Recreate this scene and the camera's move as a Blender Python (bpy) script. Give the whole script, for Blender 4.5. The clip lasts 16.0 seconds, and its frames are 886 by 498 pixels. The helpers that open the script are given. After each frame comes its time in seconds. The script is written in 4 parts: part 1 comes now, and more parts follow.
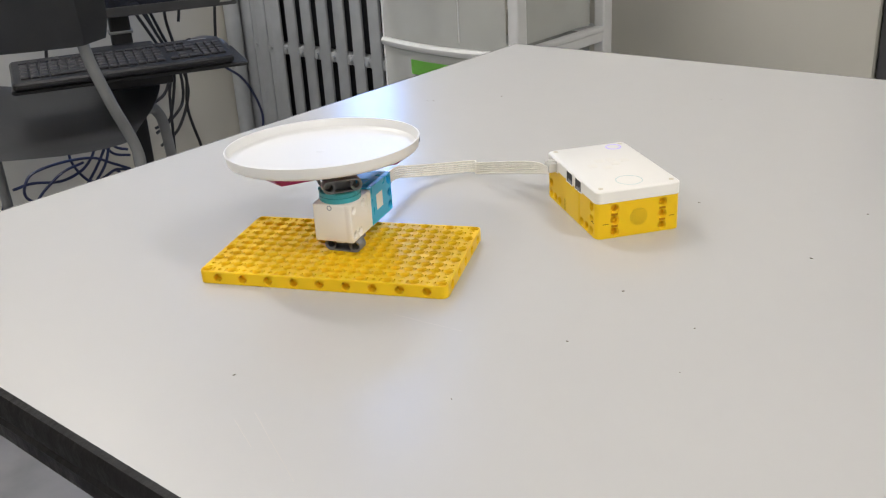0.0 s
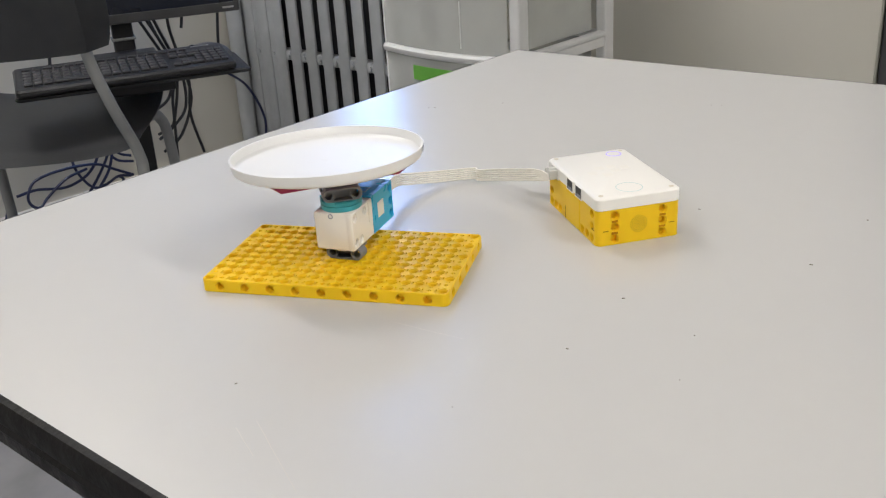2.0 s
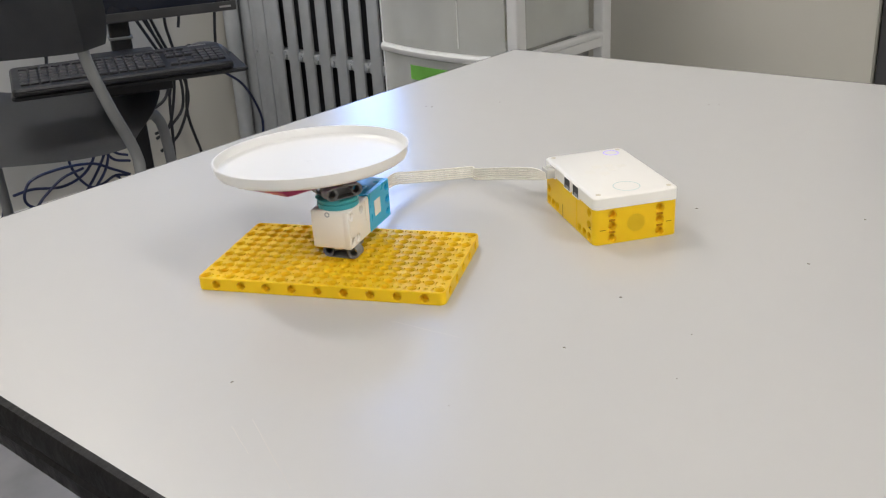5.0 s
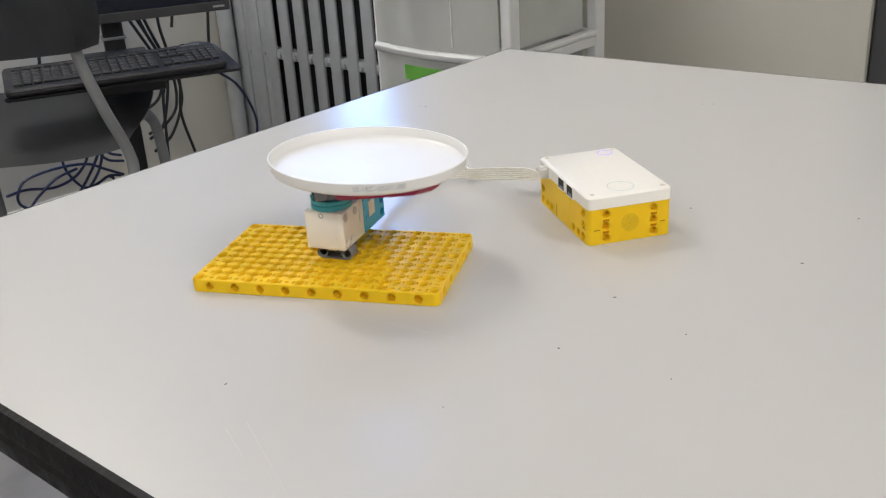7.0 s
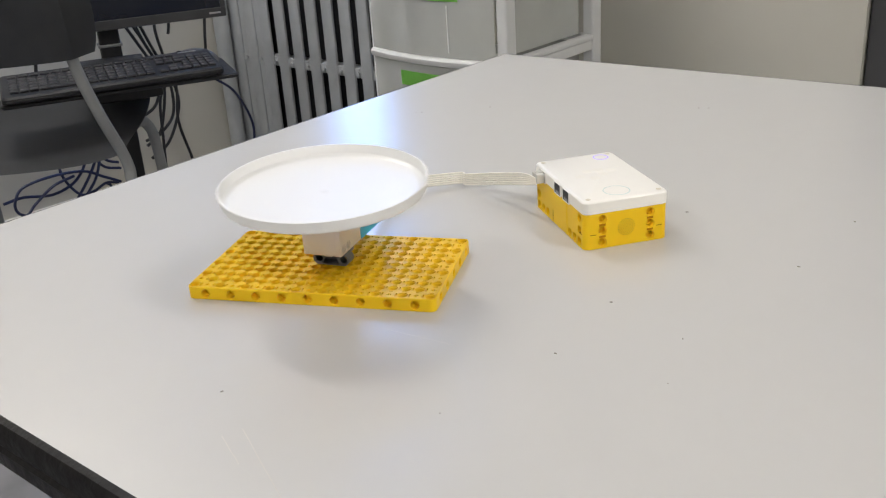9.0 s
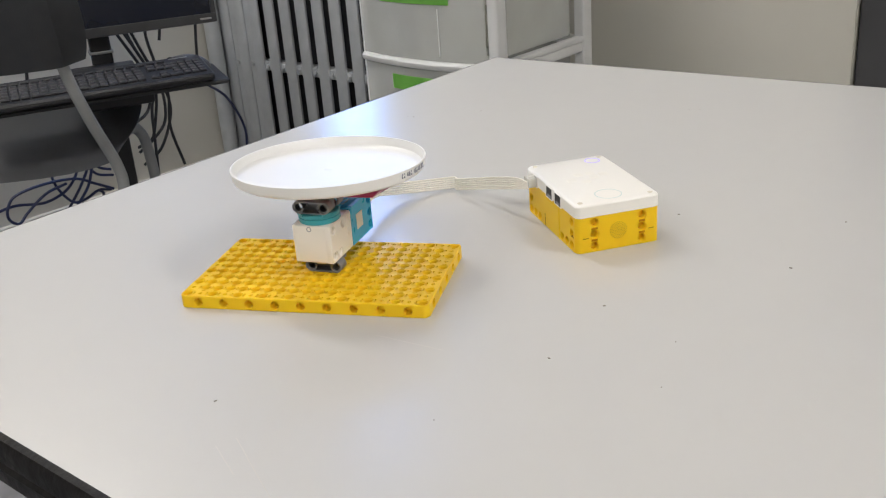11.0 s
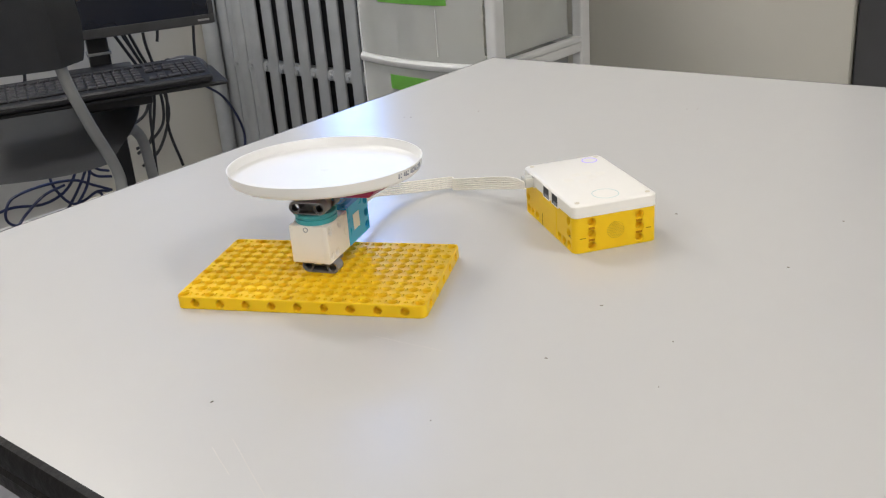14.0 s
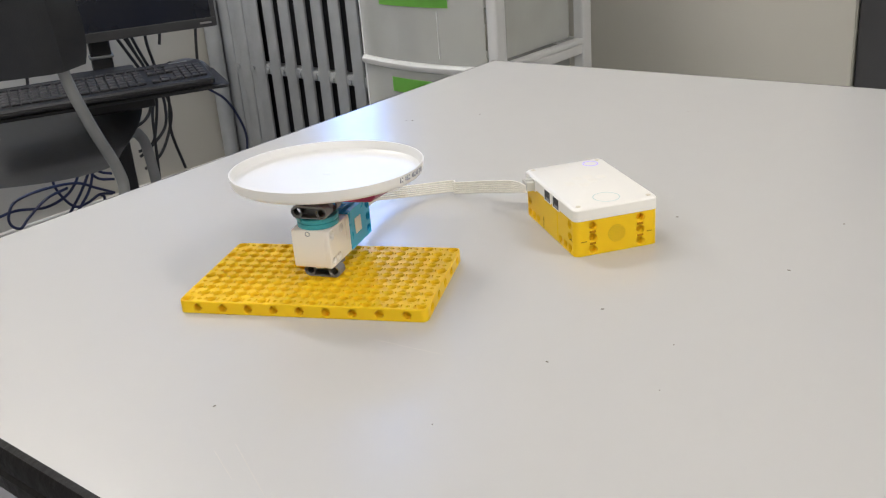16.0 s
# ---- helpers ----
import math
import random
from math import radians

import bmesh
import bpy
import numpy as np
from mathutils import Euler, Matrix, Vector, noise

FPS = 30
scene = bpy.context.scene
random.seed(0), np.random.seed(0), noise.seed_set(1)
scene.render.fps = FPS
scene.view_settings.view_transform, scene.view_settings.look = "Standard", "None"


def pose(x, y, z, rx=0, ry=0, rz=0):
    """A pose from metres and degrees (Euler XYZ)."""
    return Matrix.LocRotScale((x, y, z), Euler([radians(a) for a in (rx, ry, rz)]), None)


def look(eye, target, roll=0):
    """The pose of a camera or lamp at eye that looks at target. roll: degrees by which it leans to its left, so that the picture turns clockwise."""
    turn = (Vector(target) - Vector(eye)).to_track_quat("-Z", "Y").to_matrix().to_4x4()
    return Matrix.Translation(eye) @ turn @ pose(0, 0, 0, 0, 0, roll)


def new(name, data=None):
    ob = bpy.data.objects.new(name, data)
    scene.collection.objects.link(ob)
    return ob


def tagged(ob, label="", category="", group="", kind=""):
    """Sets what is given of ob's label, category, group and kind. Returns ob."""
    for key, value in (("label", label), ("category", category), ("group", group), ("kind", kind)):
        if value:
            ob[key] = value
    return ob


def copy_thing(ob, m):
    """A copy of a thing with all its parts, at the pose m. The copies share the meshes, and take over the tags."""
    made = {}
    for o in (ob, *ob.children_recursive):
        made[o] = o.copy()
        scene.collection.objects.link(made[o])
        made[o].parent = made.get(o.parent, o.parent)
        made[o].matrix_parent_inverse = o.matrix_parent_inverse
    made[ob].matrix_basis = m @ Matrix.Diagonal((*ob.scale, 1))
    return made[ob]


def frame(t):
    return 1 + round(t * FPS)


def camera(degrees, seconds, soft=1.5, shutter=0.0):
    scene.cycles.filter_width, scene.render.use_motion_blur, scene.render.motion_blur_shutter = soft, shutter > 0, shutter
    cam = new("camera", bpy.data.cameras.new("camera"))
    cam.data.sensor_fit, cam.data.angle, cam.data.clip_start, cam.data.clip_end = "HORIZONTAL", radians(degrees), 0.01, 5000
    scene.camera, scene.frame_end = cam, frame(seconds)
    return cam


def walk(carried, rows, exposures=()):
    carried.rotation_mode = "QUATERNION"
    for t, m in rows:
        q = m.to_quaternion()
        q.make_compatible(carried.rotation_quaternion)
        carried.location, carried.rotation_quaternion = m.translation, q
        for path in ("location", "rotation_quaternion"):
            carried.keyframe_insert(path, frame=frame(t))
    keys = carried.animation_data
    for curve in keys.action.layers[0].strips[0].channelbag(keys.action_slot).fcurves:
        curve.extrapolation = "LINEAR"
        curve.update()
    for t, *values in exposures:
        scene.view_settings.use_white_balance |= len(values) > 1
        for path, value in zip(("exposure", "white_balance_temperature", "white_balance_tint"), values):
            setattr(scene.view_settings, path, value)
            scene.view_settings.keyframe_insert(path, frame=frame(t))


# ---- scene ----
cam = camera(48.5, 16.0, soft=1.2, shutter=0.5)
PATH = [
    (0, (0.28, -0.468, 0.244), (-0.208, 1.3, -0.554), -3.3),
    (0.5, (0.281, -0.468, 0.244), (-0.211, 1.298, -0.555), -3.3),
    (1, (0.28, -0.468, 0.244), (-0.21, 1.299, -0.555), -3.2),
    (1.5, (0.281, -0.467, 0.245), (-0.213, 1.3, -0.55), -3.4),
    (2, (0.282, -0.469, 0.247), (-0.213, 1.3, -0.543), -3.6),
    (2.5, (0.281, -0.468, 0.246), (-0.21, 1.301, -0.546), -3.5),
    (3, (0.281, -0.468, 0.245), (-0.209, 1.302, -0.546), -3.5),
    (3.5, (0.28, -0.468, 0.245), (-0.204, 1.302, -0.55), -3.3),
    (4, (0.281, -0.468, 0.245), (-0.21, 1.301, -0.548), -3.4),
    (6.5, (0.282, -0.468, 0.246), (-0.2, 1.307, -0.541), -3.5),
    (7, (0.282, -0.467, 0.246), (-0.197, 1.306, -0.546), -3.5),
    (7.5, (0.282, -0.467, 0.245), (-0.197, 1.306, -0.547), -3.5),
    (8, (0.281, -0.467, 0.246), (-0.197, 1.305, -0.549), -3.5),
    (8.5, (0.283, -0.467, 0.246), (-0.198, 1.307, -0.542), -3.7),
    (9, (0.283, -0.466, 0.246), (-0.193, 1.312, -0.537), -3.8),
    (11.5, (0.285, -0.465, 0.248), (-0.18, 1.318, -0.53), -4.5),
    (12, (0.286, -0.465, 0.248), (-0.178, 1.32, -0.525), -4.6),
    (12.5, (0.286, -0.465, 0.248), (-0.172, 1.321, -0.526), -4.7),
    (13, (0.287, -0.465, 0.248), (-0.179, 1.32, -0.526), -4.7),
    (13.5, (0.286, -0.465, 0.248), (-0.179, 1.319, -0.528), -4.6),
    (14, (0.285, -0.464, 0.247), (-0.178, 1.319, -0.531), -4.5),
    (14.5, (0.285, -0.465, 0.247), (-0.18, 1.318, -0.531), -4.4),
    (15, (0.285, -0.466, 0.248), (-0.183, 1.317, -0.529), -4.4),
    (15.5, (0.287, -0.464, 0.248), (-0.186, 1.318, -0.527), -4.6),
    (16, (0.286, -0.465, 0.249), (-0.182, 1.318, -0.526), -4.7),
]
walk(cam, [(t, look(eye, target, roll)) for t, eye, target, roll in PATH],
     [(0, -0.01), (2.5, -0.02), (6.3, -0.06), (9.0, -0.03), (11.5, -0.02), (16, -0.01)])

# ---- light ----
FLOOR = -0.76
CEILING = 2.0
world = bpy.data.worlds.new("world")
world.use_nodes = True
scene.world = world
wn = world.node_tree.nodes
sky = wn.new("ShaderNodeTexSky")
sky.sky_type = "NISHITA"
sky.sun_disc = False
sky.sun_elevation, sky.sun_rotation = radians(40), radians(200)
wn["Background"].inputs["Strength"].default_value = 0.1
world.node_tree.links.new(sky.outputs[0], wn["Background"].inputs["Color"])

# room axes: u runs along the radiator wall, v runs towards it
CA, SA = math.cos(radians(28)), math.sin(radians(28))


def room(u, v, z=0.0):
    return Vector((u * CA + v * SA, -u * SA + v * CA, z))


def room_pose(u, v, z, turn=0.0):
    return Matrix.Translation(room(u, v, z)) @ pose(0, 0, 0, 0, 0, -28 + turn)


def area_light(name, m, sx, sy, power, color):
    d = bpy.data.lights.new(name, "AREA")
    d.shape, d.size, d.size_y, d.energy, d.color = "RECTANGLE", sx, sy, power, color
    ob = new(name, d)
    ob.matrix_world = m
    return ob


WIN_U0, WIN_U1, WIN_Z0, WIN_Z1 = -1.86, -1.62, 0.32, 1.75
area_light("daylight", room_pose((WIN_U0 + WIN_U1) / 2, 1.80, (WIN_Z0 + WIN_Z1) / 2) @ pose(0, 0, 0, -90, 0, 0),
           WIN_U1 - WIN_U0, WIN_Z1 - WIN_Z0, 11.0, (0.20, 0.42, 1.0))
# lamps added out of view; placed for shadow direction and frontal fill
LAMPS = [(-1.65, 0.55, 28), (-1.15, -1.35, 15), (1.75, -1.35, 28), (1.95, 0.55, 26)]
for lu, lv, power in LAMPS:
    area_light("unseen_tube_light", room_pose(lu, lv, CEILING - 0.065, 90), 0.16, 1.15, power, (1.0, 0.956, 0.916))

# ---- materials ----


def mat(name, color, rough=0.5, metal=0.0, var=0.06, scale=30.0, bump=0.05, bscale=200.0, spec=0.5, coat=0.0, rvar=0.04, per=0.0):
    m = bpy.data.materials.new(name)
    m.use_nodes = True
    nt = m.node_tree
    n, l = nt.nodes, nt.links
    b = n["Principled BSDF"]
    b.inputs["Metallic"].default_value = metal
    b.inputs["Specular IOR Level"].default_value = spec
    b.inputs["Coat Weight"].default_value = coat
    tc = n.new("ShaderNodeTexCoord")
    big = n.new("ShaderNodeTexNoise")
    big.inputs["Scale"].default_value, big.inputs["Detail"].default_value = scale, 3
    fine = n.new("ShaderNodeTexNoise")
    fine.inputs["Scale"].default_value, fine.inputs["Detail"].default_value = bscale, 4
    for x in (big, fine):
        l.new(tc.outputs["Object"], x.inputs["Vector"])
    ramp = n.new("ShaderNodeMapRange")
    ramp.clamp = False
    ramp.inputs["From Min"].default_value, ramp.inputs["From Max"].default_value = 0.3, 0.7
    ramp.inputs["To Min"].default_value, ramp.inputs["To Max"].default_value = 1 - var, 1 + var
    l.new(big.outputs["Fac"], ramp.inputs["Value"])
    mul = n.new("ShaderNodeVectorMath")
    mul.operation = "SCALE"
    mul.inputs[0].default_value = color
    l.new(ramp.outputs[0], mul.inputs["Scale"])
    l.new(mul.outputs[0], b.inputs["Base Color"])
    rr = n.new("ShaderNodeMapRange")
    rr.clamp = False
    rr.inputs["From Min"].default_value, rr.inputs["From Max"].default_value = 0.3, 0.7
    rr.inputs["To Min"].default_value, rr.inputs["To Max"].default_value = max(0.02, rough - rvar), min(1, rough + rvar)
    l.new(big.outputs["Fac"], rr.inputs["Value"])
    l.new(rr.outputs[0], b.inputs["Roughness"])
    if bump:
        bp = n.new("ShaderNodeBump")
        bp.inputs["Strength"].default_value, bp.inputs["Distance"].default_value = bump, 0.001
        l.new(fine.outputs["Fac"], bp.inputs["Height"])
        l.new(bp.outputs[0], b.inputs["Normal"])
    return m


def glow(name, color, strength):
    m = bpy.data.materials.new(name)
    m.use_nodes = True
    b = m.node_tree.nodes["Principled BSDF"]
    b.inputs["Base Color"].default_value = (*color, 1)
    b.inputs["Emission Color"].default_value = (*color, 1)
    b.inputs["Emission Strength"].default_value = strength
    return m


M_TABLE = mat("laminate", (0.545, 0.543, 0.535), 0.25, var=0.003, scale=45, bump=0.02, bscale=500, rvar=0.004, spec=0.5)
M_EDGE = mat("black_edge", (0.010, 0.0095, 0.0105), 0.45, var=0.5, scale=60, bump=0.5, bscale=140, spec=0.16, rvar=0.16)
M_YELLOW = mat("yellow_plastic", (0.89, 0.575, 0.022), 0.30, var=0.01, scale=80, bump=0.02, bscale=900, spec=0.09, rvar=0.01)
yb = M_YELLOW.node_tree.nodes["Principled BSDF"]
yb.inputs["Subsurface Weight"].default_value, yb.inputs["Subsurface Scale"].default_value = 0.15, 0.004
yb.inputs["Subsurface Radius"].default_value = (1.0, 0.5, 0.08)
M_WHITE = mat("white_plastic", (0.90, 0.885, 0.845), 0.3, var=0.004, scale=60, bump=0.02, bscale=900, rvar=0.006)
M_DISH = mat("dish_plastic", (0.84, 0.845, 0.845), 0.36, var=0.004, scale=40, bump=0.03, bscale=500, rvar=0.006)
M_TEAL = mat("teal_plastic", (0.045, 0.37, 0.44), 0.32, var=0.04, scale=90, bump=0.02, bscale=900)
M_BLUE = mat("azure_plastic", (0.03, 0.47, 0.80), 0.3, var=0.04, scale=90, bump=0.02, bscale=900)
M_GREY = mat("grey_plastic", (0.21, 0.218, 0.235), 0.38, var=0.05, scale=120, bump=0.03, bscale=900)
M_PINK = mat("magenta_plastic", (0.30, 0.004, 0.11), 0.34, var=0.05, scale=90, bump=0.02, bscale=900)
M_DARK = mat("dark_hole", (0.02, 0.02, 0.022), 0.6)
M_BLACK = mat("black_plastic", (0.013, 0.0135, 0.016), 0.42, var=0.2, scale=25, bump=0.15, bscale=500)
M_KEY = mat("key_plastic", (0.024, 0.024, 0.027), 0.35, var=0.2, scale=60, bump=0.1, bscale=800)
M_SHELL = mat("chair_shell", (0.076, 0.078, 0.083), 0.40, var=0.15, scale=12, bump=0.3, bscale=400)
M_TUBE = mat("painted_steel", (0.25, 0.26, 0.265), 0.48, metal=0.2, var=0.08, scale=25, bump=0.05, bscale=300)
M_WALL = mat("wall_paint", (0.56, 0.545, 0.49), 0.7, var=0.035, scale=2.2, bump=0.12, bscale=150)
M_BASE = mat("baseboard_paint", (0.60, 0.58, 0.53), 0.5, var=0.08, scale=8, bump=0.1, bscale=120)
M_CEIL = mat("ceiling_tile", (0.75, 0.74, 0.71), 0.9, var=0.04, scale=9, bump=0.4, bscale=90)
M_FLOOR = mat("floor_vinyl", (0.20, 0.20, 0.215), 0.4, var=0.15, scale=14, bump=0.05, bscale=80)
M_RAD = mat("radiator_paint", (0.43, 0.45, 0.465), 0.42, metal=0.1, var=0.08, scale=18, bump=0.25, bscale=160)
M_DOOR = mat("door_paint", (0.06, 0.06, 0.065), 0.45, var=0.1, scale=6, bump=0.1, bscale=120)
M_CORD = mat("cord_rubber", (0.015, 0.016, 0.02), 0.45, var=0.2, scale=60, bump=0.05)
M_CORDB = mat("blue_cord", (0.018, 0.025, 0.075), 0.4, var=0.2, scale=60, bump=0.05)
M_SCREEN = mat("screen_glass", (0.008, 0.011, 0.022), 0.12, var=0.1, scale=4, bump=0.0)
M_GREEN = mat("green_paper", (0.27, 0.68, 0.13), 0.75, var=0.05, scale=30, bump=0.1)
M_FRAME = mat("cart_plastic", (0.70, 0.71, 0.72), 0.35, var=0.03, scale=20, bump=0.05, bscale=200)
M_RIBBON = mat("ribbon_vinyl", (0.85, 0.82, 0.75), 0.42, var=0.03, scale=90, bump=0.03, bscale=600)
M_INK = mat("grey_ink", (0.36, 0.38, 0.44), 0.6)
M_LEGEND = mat("legend_ink", (0.20, 0.175, 0.175), 0.6)
M_SILVER = mat("silver_trim", (0.45, 0.45, 0.46), 0.3, metal=0.8)
M_CRUMB = mat("crumb_brown", (0.25, 0.23, 0.20), 0.8)
M_SLOT_SHADE = mat("slot_shade", (0.46, 0.20, 0.004), 0.7, spec=0.1)
M_GLOSS = mat("gloss_black", (0.02, 0.02, 0.022), 0.16, var=0.1, scale=20, bump=0.0)
M_SEAM = mat("seam_brown", (0.32, 0.17, 0.006), 0.6, spec=0.1)
M_IVORY = mat("ivory_plastic", (0.68, 0.63, 0.52), 0.4)
M_TUBEGLOW = glow("tube_diffuser", (1.0, 0.96, 0.9), 3.0)
M_CELL = mat("painted_cell_glow", (0.90, 0.88, 0.825), 0.3, var=0.004, rvar=0.004)
M_RING = glow("button_light", (0.40, 0.33, 0.92), 0.5)
M_SKYGLOW = glow("outdoor_sky", (0.45, 0.66, 1.0), 2.2)


def translucent(name, color, rough, trans):
    m = mat(name, color, rough, var=0.05, scale=9, bump=0.08, bscale=60)
    b = m.node_tree.nodes["Principled BSDF"]
    b.inputs["Transmission Weight"].default_value = trans
    b.inputs["IOR"].default_value = 1.2
    return m


M_CLEAR = mat("frosted_plastic", (0.74, 0.76, 0.74), 0.35, var=0.06, scale=9, bump=0.05, bscale=60)
M_CLEAR.node_tree.nodes["Principled BSDF"].inputs["Alpha"].default_value = 0.40
M_PLUG = translucent("clear_plug", (0.9, 0.9, 0.86), 0.2, 0.4)

M_PANE = translucent("window_glass", (0.95, 0.97, 0.97), 0.02, 1.0)

# ---- building helpers ----


def part(name, bm, material, parent=None, label="", smooth=False):
    me = bpy.data.meshes.new(name)
    bmesh.ops.recalc_face_normals(bm, faces=bm.faces[:])
    bm.to_mesh(me)
    bm.free()
    if smooth:
        me.shade_smooth()
        me.set_sharp_from_angle(angle=radians(35))
    for x in (material if isinstance(material, (list, tuple)) else [material]):
        me.materials.append(x)
    ob = new(name, me)
    if parent:
        ob.parent = parent
    if label:
        ob["label"] = label
    return ob


def thing(name, m, label, category, group="", kind=""):
    ob = new(name)
    ob.empty_display_size = 0.05
    ob.matrix_world = m
    return tagged(ob, label, category, group, kind)


def add_box(bm, x0, x1, y0, y1, z0, z1, bev=0.0, seg=2, m=None):
    r = bmesh.ops.create_cube(bm, size=1.0)
    vs = r["verts"]
    for v in vs:
        v.co = Vector(((x0 + x1) / 2 + v.co.x * (x1 - x0), (y0 + y1) / 2 + v.co.y * (y1 - y0), (z0 + z1) / 2 + v.co.z * (z1 - z0)))
        if m:
            v.co = m @ v.co
    if bev:
        es = list({e for v in vs for e in v.link_edges})
        bmesh.ops.bevel(bm, geom=es, offset=bev, segments=seg, profile=0.5, affect="EDGES")
    return bm


def box(*a, **k):
    return add_box(bmesh.new(), *a, **k)


def add_cyl(bm, c, r, h, n=24, r2=None, bev=0.0, m=None):
    """Upright cylinder on c; r2: the radius at its top."""
    mm = Matrix.Translation((c[0], c[1], c[2] + h / 2))
    if m:
        mm = m @ mm
    g = bmesh.ops.create_cone(bm, cap_ends=True, segments=n, radius1=r, radius2=r if r2 is None else r2, depth=h, matrix=mm)
    if bev:
        es = [e for e in {e for v in g["verts"] for e in v.link_edges} if any(len(f.verts) > 4 for f in e.link_faces)]
        bmesh.ops.bevel(bm, geom=es, offset=bev, segments=2, profile=0.5, affect="EDGES")
    return bm


def smooth_path(pts, n=8):
    """Points along a smooth line through pts."""
    p = [Vector(q) for q in pts]
    p = [p[0] * 2 - p[1]] + p + [p[-1] * 2 - p[-2]]
    out = []
    for i in range(1, len(p) - 2):
        a, b, c, d = p[i - 1:i + 3]
        for k in range(n):
            t = k / n
            out.append(0.5 * ((2 * b) + (c - a) * t + (2 * a - 5 * b + 4 * c - d) * t * t + (3 * b - a - 3 * c + d) * t ** 3))
    out.append(p[-2])
    return out


def add_tube(bm, pts, r, n=8, flat=1.0):
    rings, up = [], Vector((0.13, 0.21, 0.97))
    for i, q in enumerate(pts):
        d = (pts[min(i + 1, len(pts) - 1)] - pts[max(i - 1, 0)]).normalized()
        s = d.cross(up)
        s = s.normalized() if s.length > 1e-4 else Vector((1, 0, 0))
        w = s.cross(d)
        up = w if w.length > 0.5 else up
        rings.append([bm.verts.new(q + r * (math.cos(2 * math.pi * k / n) * s + flat * math.sin(2 * math.pi * k / n) * w)) for k in range(n)])
    for a, b in zip(rings, rings[1:]):
        for k in range(n):
            bm.faces.new((a[k], a[(k + 1) % n], b[(k + 1) % n], b[k]))
    bm.faces.new(rings[0])
    bm.faces.new(rings[-1])
    return bm


def tube(pts, r, n=8, rounds=8):
    return add_tube(bmesh.new(), smooth_path(pts, rounds), r, n)


def lathe(prof, n=64):
    """Turn (radius, height) pairs round z; a radius of 0 closes the end."""
    bm = bmesh.new()
    rings = []
    for r, z in prof:
        rings.append([bm.verts.new((0, 0, z))] if r == 0 else
                     [bm.verts.new((r * math.cos(2 * math.pi * k / n), r * math.sin(2 * math.pi * k / n), z)) for k in range(n)])
    for a, b in zip(rings, rings[1:]):
        for k in range(n):
            q = [a[k % len(a)], a[(k + 1) % len(a)], b[(k + 1) % len(b)], b[k % len(b)]]
            q = list(dict.fromkeys(q))
            if len(q) > 2:
                bm.faces.new(q)
    return bm


def holed(bm, o, ex, ey, w, h, en, r=0.0024, rb=0.0031, rim=0.0009, depth=0.0055, n=16, cap=True):
    """A w x h wall panel centred on o in the plane of ex, ey with a stepped pin hole sunk along -en."""
    o, ex, ey, en = Vector(o), Vector(ex), Vector(ey), Vector(en)

    def pt(x, y, d):
        return bm.verts.new(o + ex * x + ey * y - en * d)

    sq = []
    for k in range(n):
        a = 2 * math.pi * (k + 0.5) / n
        c, s = math.cos(a), math.sin(a)
        f = max(abs(c), abs(s))
        sq.append((c / f * w / 2, s / f * h / 2))
    rings = [[pt(x, y, 0) for x, y in sq]]
    for rad, d in ((rb, 0), (rb, rim), (r, rim), (r, depth)):
        rings.append([pt(rad * math.cos(2 * math.pi * (k + 0.5) / n), rad * math.sin(2 * math.pi * (k + 0.5) / n), d) for k in range(n)])
    for i, (a, b) in enumerate(zip(rings, rings[1:])):
        for k in range(n):
            f = bm.faces.new((a[k], a[(k + 1) % n], b[(k + 1) % n], b[k]))
    if cap:
        bm.faces.new(rings[-1])
    # the panel's corners
    cs = [(w / 2, h / 2), (-w / 2, h / 2), (-w / 2, -h / 2), (w / 2, -h / 2)]
    for j, (x, y) in enumerate(cs):
        k = [k for k in range(n) if sq[k][0] * x > 0 and sq[k][1] * y > 0]
        best = sorted(k, key=lambda q: (sq[q][0] - x) ** 2 + (sq[q][1] - y) ** 2)[:2]
        bm.faces.new((rings[0][best[0]], pt(x, y, 0), rings[0][best[1]]))


